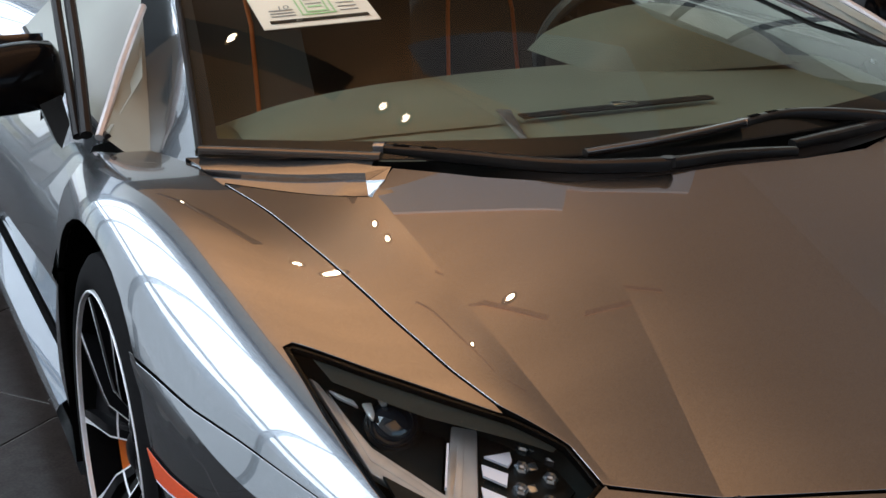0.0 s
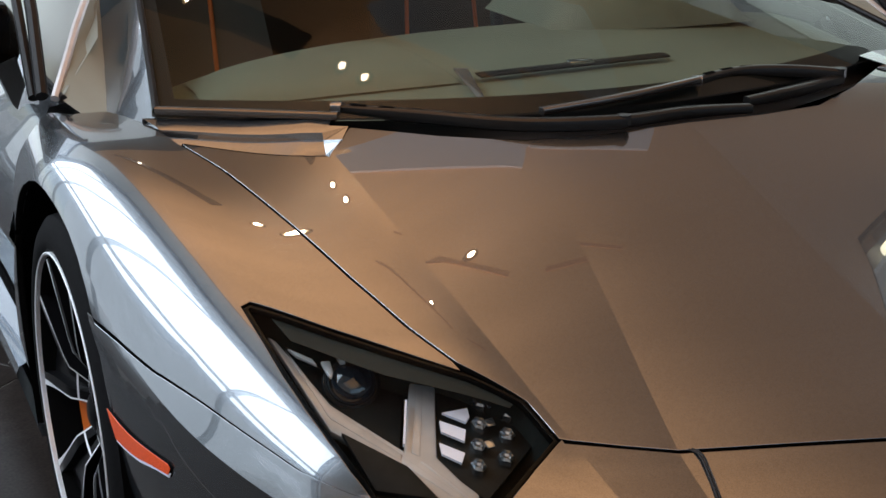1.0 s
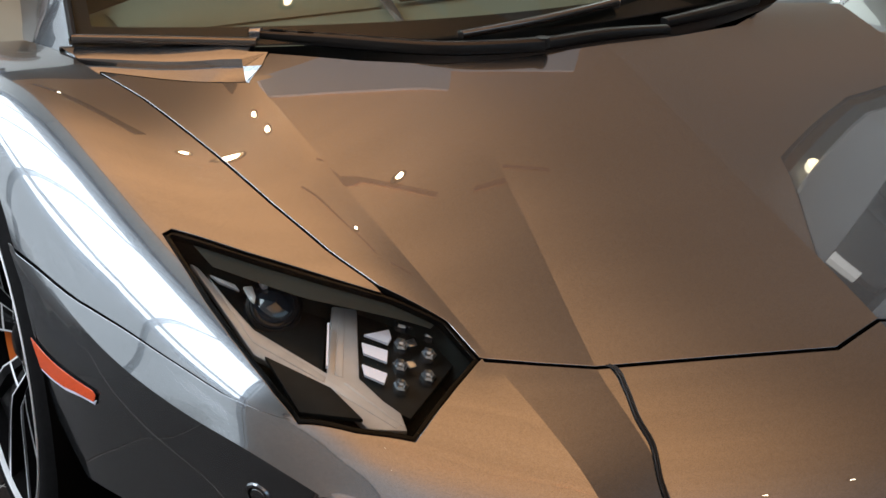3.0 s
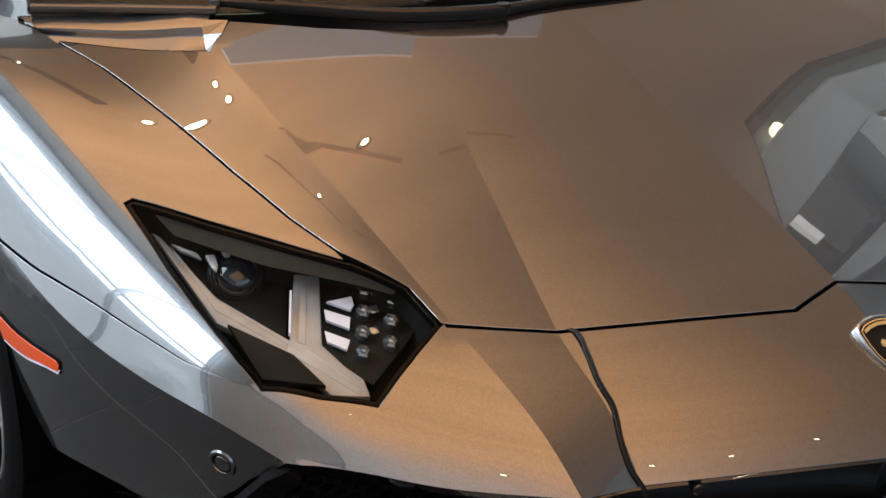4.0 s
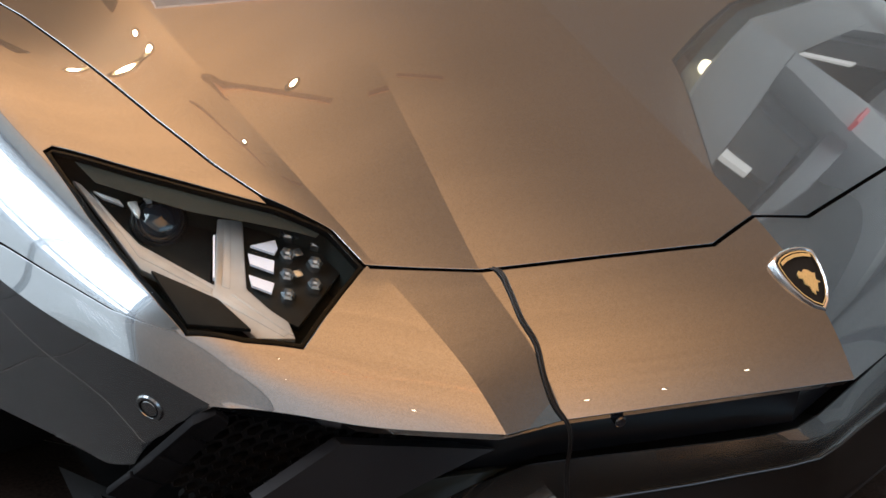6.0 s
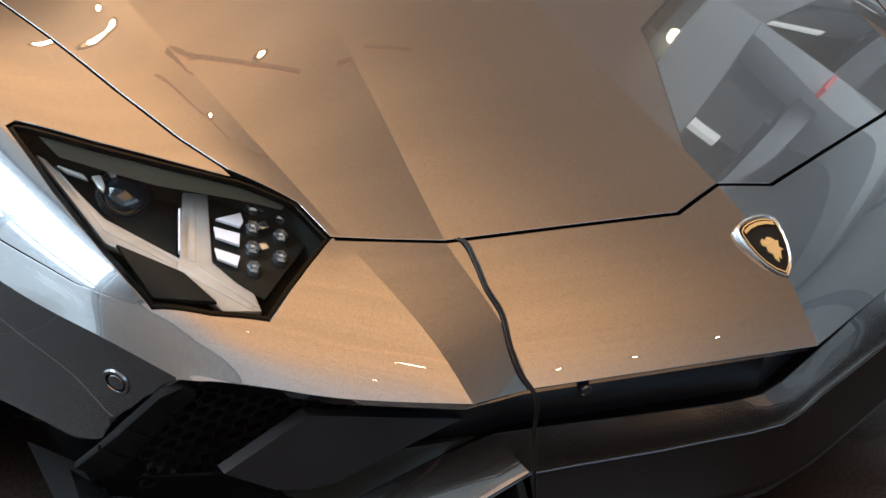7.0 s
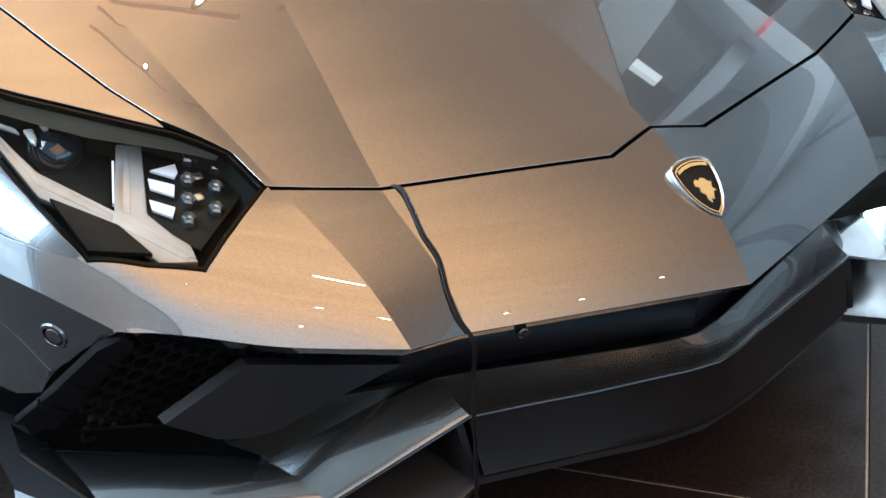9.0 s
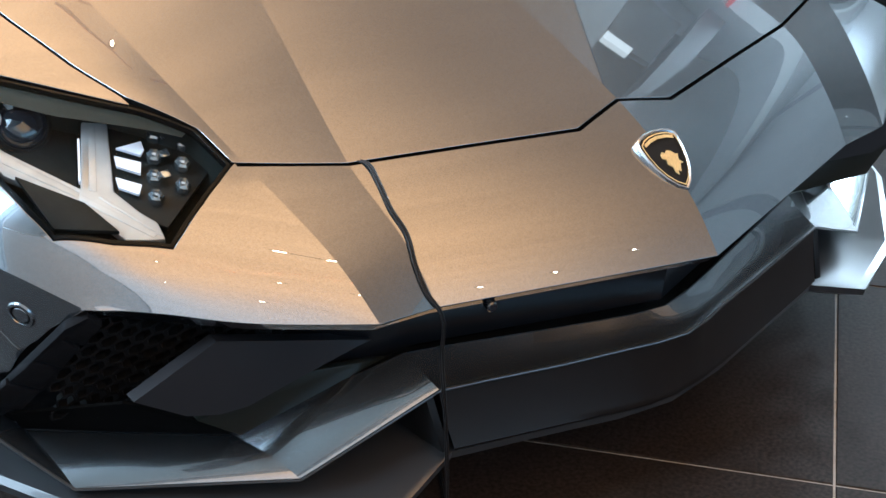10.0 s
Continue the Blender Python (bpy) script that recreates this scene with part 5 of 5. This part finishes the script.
for sd in (-1, 1):
    wheel((sd * .857, .012, .333), sd, True)
    wheel((sd * .845, 2.70, .35), sd, False)
    # wheel-arch liner
    bm = bmesh.new()
    prof = [[Vector((sd * x, .384 * math.cos(radians(t)), .335 + .384 * math.sin(radians(t)))) for t in range(-25, 206, 11)] for x in (.978, .90, .62)]
    V, F = strip([[tuple(p) for p in r] for r in prof])
    raw("arch_liner", V, F, DARK, car, "black wheel-arch liner")
    raw("arch_wall", *strip([[(sd * .63, y, z) for y in (-.45, 0, .45)] for z in (.13, .4, .58)]), DARK, car)

# ---- wipers ----
WIPERB = material("wiper_blade_black", (.012, .010, .009), .18, spec=1, coat=1)
WIPERM = material("wiper_black", (.007, .007, .007), .28, spec=.3, grain=.2, grain_scale=200)

def rail_bar(name, pts, wide, high, mat, parent, label="", taper=()):
    """A bar of rounded section along a smooth line."""
    q = [Vector(p) for p in spline(np.array(pts), np.linspace(0, len(pts) - 1, 8 * len(pts)))]
    rails = []
    for k in range(12):
        a = 2 * math.pi * k / 12
        ca, sa = (math.copysign(abs(f) ** .55, f) for f in (math.cos(a), math.sin(a)))
        row = []
        for i, p in enumerate(q):
            d = (q[min(i + 1, len(q) - 1)] - q[max(i - 1, 0)]).normalized()
            side_ = d.cross(Vector((0, 0, 1))).normalized()
            g = np.interp(i / (len(q) - 1), np.linspace(0, 1, len(taper)), taper) if len(taper) else 1
            row.append(tuple(p + side_ * ca * wide / 2 * g + side_.cross(d) * sa * high / 2 * g))
        rails.append(row)
    return raw(name, *strip(rails, True), mat, parent, label, 40)


def wiper(blade, carrier, arm, slots):
    w = rail_bar("wiper", arm, .026, .020, WIPERM, car, "black windscreen wiper lying on the cowl", (.9, 1, 1, .8))
    rail_bar("rubber_blade", blade, .020, .013, WIPERB, w, "smooth glossy wiper blade")
    hold = rail_bar("carrier", carrier, .024, .022, WIPERM, w, "", (.75, 1, 1, 1.05))
    P = spline(np.array(carrier), np.linspace(0, len(carrier) - 1, 60))
    for k in range(slots):
        i = 6 + k * 7
        q, d = Vector(P[i]), (Vector(P[i + 1]) - Vector(P[i])).normalized()
        n_ = d.cross(Vector((0, 0, 1))).normalized()
        c = q + Vector((0, 0, .0106))
        slab("slot", [c - d * .013 - n_ * .006, c + d * .013 - n_ * .006, c + d * .013 + n_ * .003, c - d * .013 + n_ * .003], .0012, DARK, hold)
    tube("pivot", [Vector(carrier[-1]) + Vector((0, 0, -.004)), Vector(carrier[-1]) + Vector((0, 0, .012))], .012, WIPERM, w)
    cap = Vector(carrier[0])
    rail_bar("end_cap", [cap + Vector((-.004, .003, .001)), cap + Vector((.004, -.002, .002)), cap + Vector((.010, -.006, .002))], .025, .020, CUPM, w, "worn pale end cap")


wiper([(-.785, .092, .799), (-.668, .021, .799), (-.535, -.064, .799)], [(-.520, -.012, .797), (-.415, -.085, .792), (-.270, -.197, .788), (-.117, -.240, .786)], [(-.262, -.186, .782), (-.104, -.222, .782), (.018, -.216, .782), (.142, -.222, .778)], 5)
wiper([(-.222, -.159, .796), (-.068, -.154, .803), (.100, -.128, .811)], [(.106, -.112, .803), (.233, -.085, .805), (.315, -.105, .803), (.391, -.147, .798)], [(.391, -.147, .790), (.31, -.165, .786), (.24, -.18, .784), (.162, -.186, .780)], 3)

# ---- cabin ----
def dash():
    def far(x):
        return .515 - .43 * min(x, 0) ** 2

    def lerp_y(x, f):
        return (1 - f) * (-.10 + .25 * (x / .79) ** 2) + f * far(x)
    rows = []
    for f, dy, z in ((0, 0, .765), (.17, 0, .775), (.42, 0, .785), (.75, 0, .80), (1, 0, .802), (1, .06, .787), (1, .08, .70), (1, .08, .45)):
        rows.append([(x, lerp_y(x, f) + dy, z - .02 * (x / .7) ** 4) for x in np.linspace(-.76, .76, 25)])
    d = raw("dashboard", *strip(rows), DASHM, car, "grey leather dashboard under the windscreen", 50)
    pad = [[(x, .125 + .05 * ((x + .23) / .46) ** 2 + f * (far(x) - .135 - .05 * ((x + .23) / .46) ** 2), z - .02 * (x / .7) ** 4 - h * abs((x + .455) / .225) ** 6) for x in np.linspace(-.68, -.23, 25)] for f, z, h in ((0, .786, 0), (.06, .800, .008), (.25, .810, .012), (.5, .816, .012), (.85, .818, .012), (1, .803, .0))]
    raw("passenger_pad", *strip(pad), DASHM, d, "padded passenger side of the dashboard", 50)
    hood_ = [[(.12 + .46 * k / 14, y - .08 * k / 14 - .03 * math.sin(math.pi * k / 14), .80 + h * math.sin(math.pi * k / 14) ** .6) for k in range(15)] for y, h in ((.43, .0), (.455, .06), (.49, .095), (.55, .112), (.66, .108), (.72, .09))]
    raw("instrument_hood", *strip(hood_), DASHM, d, "grey hood over the instruments", 60)
    slab("demister_vent", [(-.19, .12, .791), (.22, .135, .791), (.22, .16, .793), (-.19, .145, .793)], .004, SATIN, d, "black demister slot", .001)
    slab("light_sensor", [(.0, .13, .795), (.05, .13, .795), (.05, .15, .797), (.0, .15, .797)], .006, CHROME, d, "small bright sensor", .002)
    slab("pillar_trim", [(-.222, .17, .800), (-.268, -.02, .792), (-.258, -.035, .790), (-.200, .155, .801)], .002, CUPM, d, "grey trim wedge")
    # steering wheel
    bm = bmesh.new()
    m = pose(.36, .80, .79, -65, 0, 0)
    for i in range(36):
        for j in range(8):
            a, b = 2 * math.pi * i / 36, 2 * math.pi * j / 8
            bm.verts.new(m @ Vector(((.165 + .016 * math.cos(b)) * math.cos(a), (.165 + .016 * math.cos(b)) * math.sin(a), .016 * math.sin(b))))
    bm.verts.ensure_lookup_table()
    for i in range(36):
        for j in range(8):
            bm.faces.new([bm.verts[i * 8 + j], bm.verts[((i + 1) % 36) * 8 + j], bm.verts[((i + 1) % 36) * 8 + (j + 1) % 8], bm.verts[i * 8 + (j + 1) % 8]])
    st = part("steering_wheel", bm, SEATM, car, "black leather steering wheel with orange stitching")
    for a in (0, 120, 240):
        tube("wheel_spoke", [m @ Vector((0, 0, -.02)), m @ Vector((.16 * math.cos(radians(a + 90)), .16 * math.sin(radians(a + 90)), 0))], .014, SATIN, st)
    part("wheel_boss", lathe(bmesh.new(), [(.001, .0), (.05, -.005), (.055, -.03)], m @ pose(0, 0, 0, 0, -90, 0), 24), SATIN, st)


dash()
for sx in (-.38, .38):
    rows = []
    for y, z, w in ((.95, .30, .22), (1.0, .42, .25), (1.35, .38, .25), (1.45, .45, .25), (1.55, .75, .22), (1.62, .95, .15), (1.64, 1.02, .12), (1.72, 1.0, .11)):
        rows.append([(sx + w * l, y - .05 * abs(l) ** 2, z + .05 * abs(l) ** 3) for l in np.linspace(-1, 1, 13)])
    seat = raw("seat", *strip(rows), SEATM, car, "black leather seat with orange piping", 60)
    for l in (-.45, .45):
        tube("piping", [(sx + w_ * l + .02 * math.sin(9 * z), y - .012, z + .012) for (y, z, w_), r in zip(((.95, .30, .22), (1.0, .42, .25), (1.35, .38, .25), (1.45, .45, .25), (1.55, .75, .22), (1.62, .95, .15)), rows)], .006, ORANGE, seat, "orange piping")
boxed("cabin_floor", (-.85, .55, .14), (.85, 1.8, .16), SEATM, car)
boxed("bulkhead", (-.86, 1.78, .16), (.86, 1.82, 1.02), SEATM, car, "black cabin bulkhead")
raw("headliner", *strip([[(x * w * .96, y, z - .03) for x in np.linspace(-1, 1, 9)] for y, w, z in ROOF[:3]]), SEATM, car)
for sd in (-1, 1):
    raw("door_card", *strip([[(sd * x, y, z) for y in (.45, .9, 1.4, 1.75)] for x, z in ((.86, .78), (.82, .76), (.80, .5), (.82, .16))]), SEATM, car, "dark door lining")

# ---- loose things ----
# charging lead from the bonnet gap, over the nose and down to the floor
CABLE = [(.398, -.834), (.386, -.856), (.388, -.885), (.393, -.919), (.390, -.945), (.398, -.978), (.397, -.999)]
strands = []
for off in (0, .0036):
    pts = [at_skin(x - off, y, .0022) for x, y in CABLE]
    pts[0] -= Vector((0, 0, .010))
    pts += [Vector((-.388 + off, -1.014, .404)), Vector((-.384 + off, -1.012, .33)), Vector((-.380 + off, -1.016, .22)), Vector((-.376 + off, -1.012, .10)), Vector((-.372 + off, -1.0, .012)), Vector((-.33 + off, -.95, .006)), Vector((-.25 + off, -.80, .006)), Vector((-.2 + off, -.5, .006))]
    cv = [tuple(p) for p in pts]
    dense = spline(np.array(cv), np.linspace(0, len(cv) - 1, 70))
    strands.append(dense)
CABLEM = material("black_cable", (.012, .012, .013), .4, spec=.2)
lead = tagged(tube("charging_lead", strands[0], .0015, CABLEM, None), "thin black twin charging lead hanging over the nose", "cable")
tube("second_strand", strands[1], .0015, CABLEM, lead)

# price card behind the glass
def card():
    bl, br = Vector((-.551, .488, .9165)), Vector((-.343, .420, .9355))
    r_ = (br - bl)
    u_ = Vector((.014, .193, .048))
    base = tagged(slab("price_card", [bl, br, br + u_ * 1.6, bl + u_ * 1.6], .002, CARDM, None), "white printed price card behind the windscreen", "sign")
    nn = r_.cross(u_).normalized()
    if nn.y > 0:
        nn = -nn

    def bar(name, x0, x1, y0, y1, mat):
        q = [bl + r_ * x + u_ * y + nn * .0035 for x, y in ((x0, y0), (x1, y0), (x1, y1), (x0, y1))]
        slab(name, q, .0004, mat, base)
    bar("print_bar", .08, .93, .10, .17, SATIN)
    bar("print_mark", .30, .36, .115, .155, CARDM)
    bar("green_line", .38, .68, .24, .27, GREENM)
    for a, b, c, e in ((.38, .395, .24, 1.3), (.665, .68, .24, 1.3), (.43, .63, .30, .335), (.43, .445, .30, .62), (.615, .63, .30, .62), (.47, .59, .42, .455)):
        bar("green_line", a, b, c, e, GREENM)
    for k in range(4):
        bar("print_line", .46, .60, .50 + .10 * k, .52 + .10 * k, PRINT)
    for k in range(3):
        bar("print_line", .12, .33, .26 + .07 * k, .28 + .07 * k, PRINT)
        bar("print_line", .72, .88, .28 + .09 * k, .30 + .09 * k, PRINT)
    bar("print_line", .74, .84, .62, .70, PRINT)
    tube("card_border", [bl - nn * .001, br - nn * .001], .002, SATIN, base)
    for ch, x in (("10", .19),):
        cu = bpy.data.curves.new("digits", "FONT")
        cu.body, cu.size = ch, .026
        ob = new("digits", cu)
        ob.matrix_world = Matrix.Translation(bl + r_ * x + u_ * .42 + nn * .004) @ Matrix((r_.normalized(), u_.normalized(), nn)).transposed().to_4x4()
        cu.materials.append(PRINT)
        ob.parent = base


CARDM = material("white_card", (.84, .72, .69), .45, grain=.02)
GREENM = material("green_print", (.35, .55, .30), .5, grain=.05)
PRINT = material("grey_print", (.22, .22, .24), .5, grain=.05)
card()
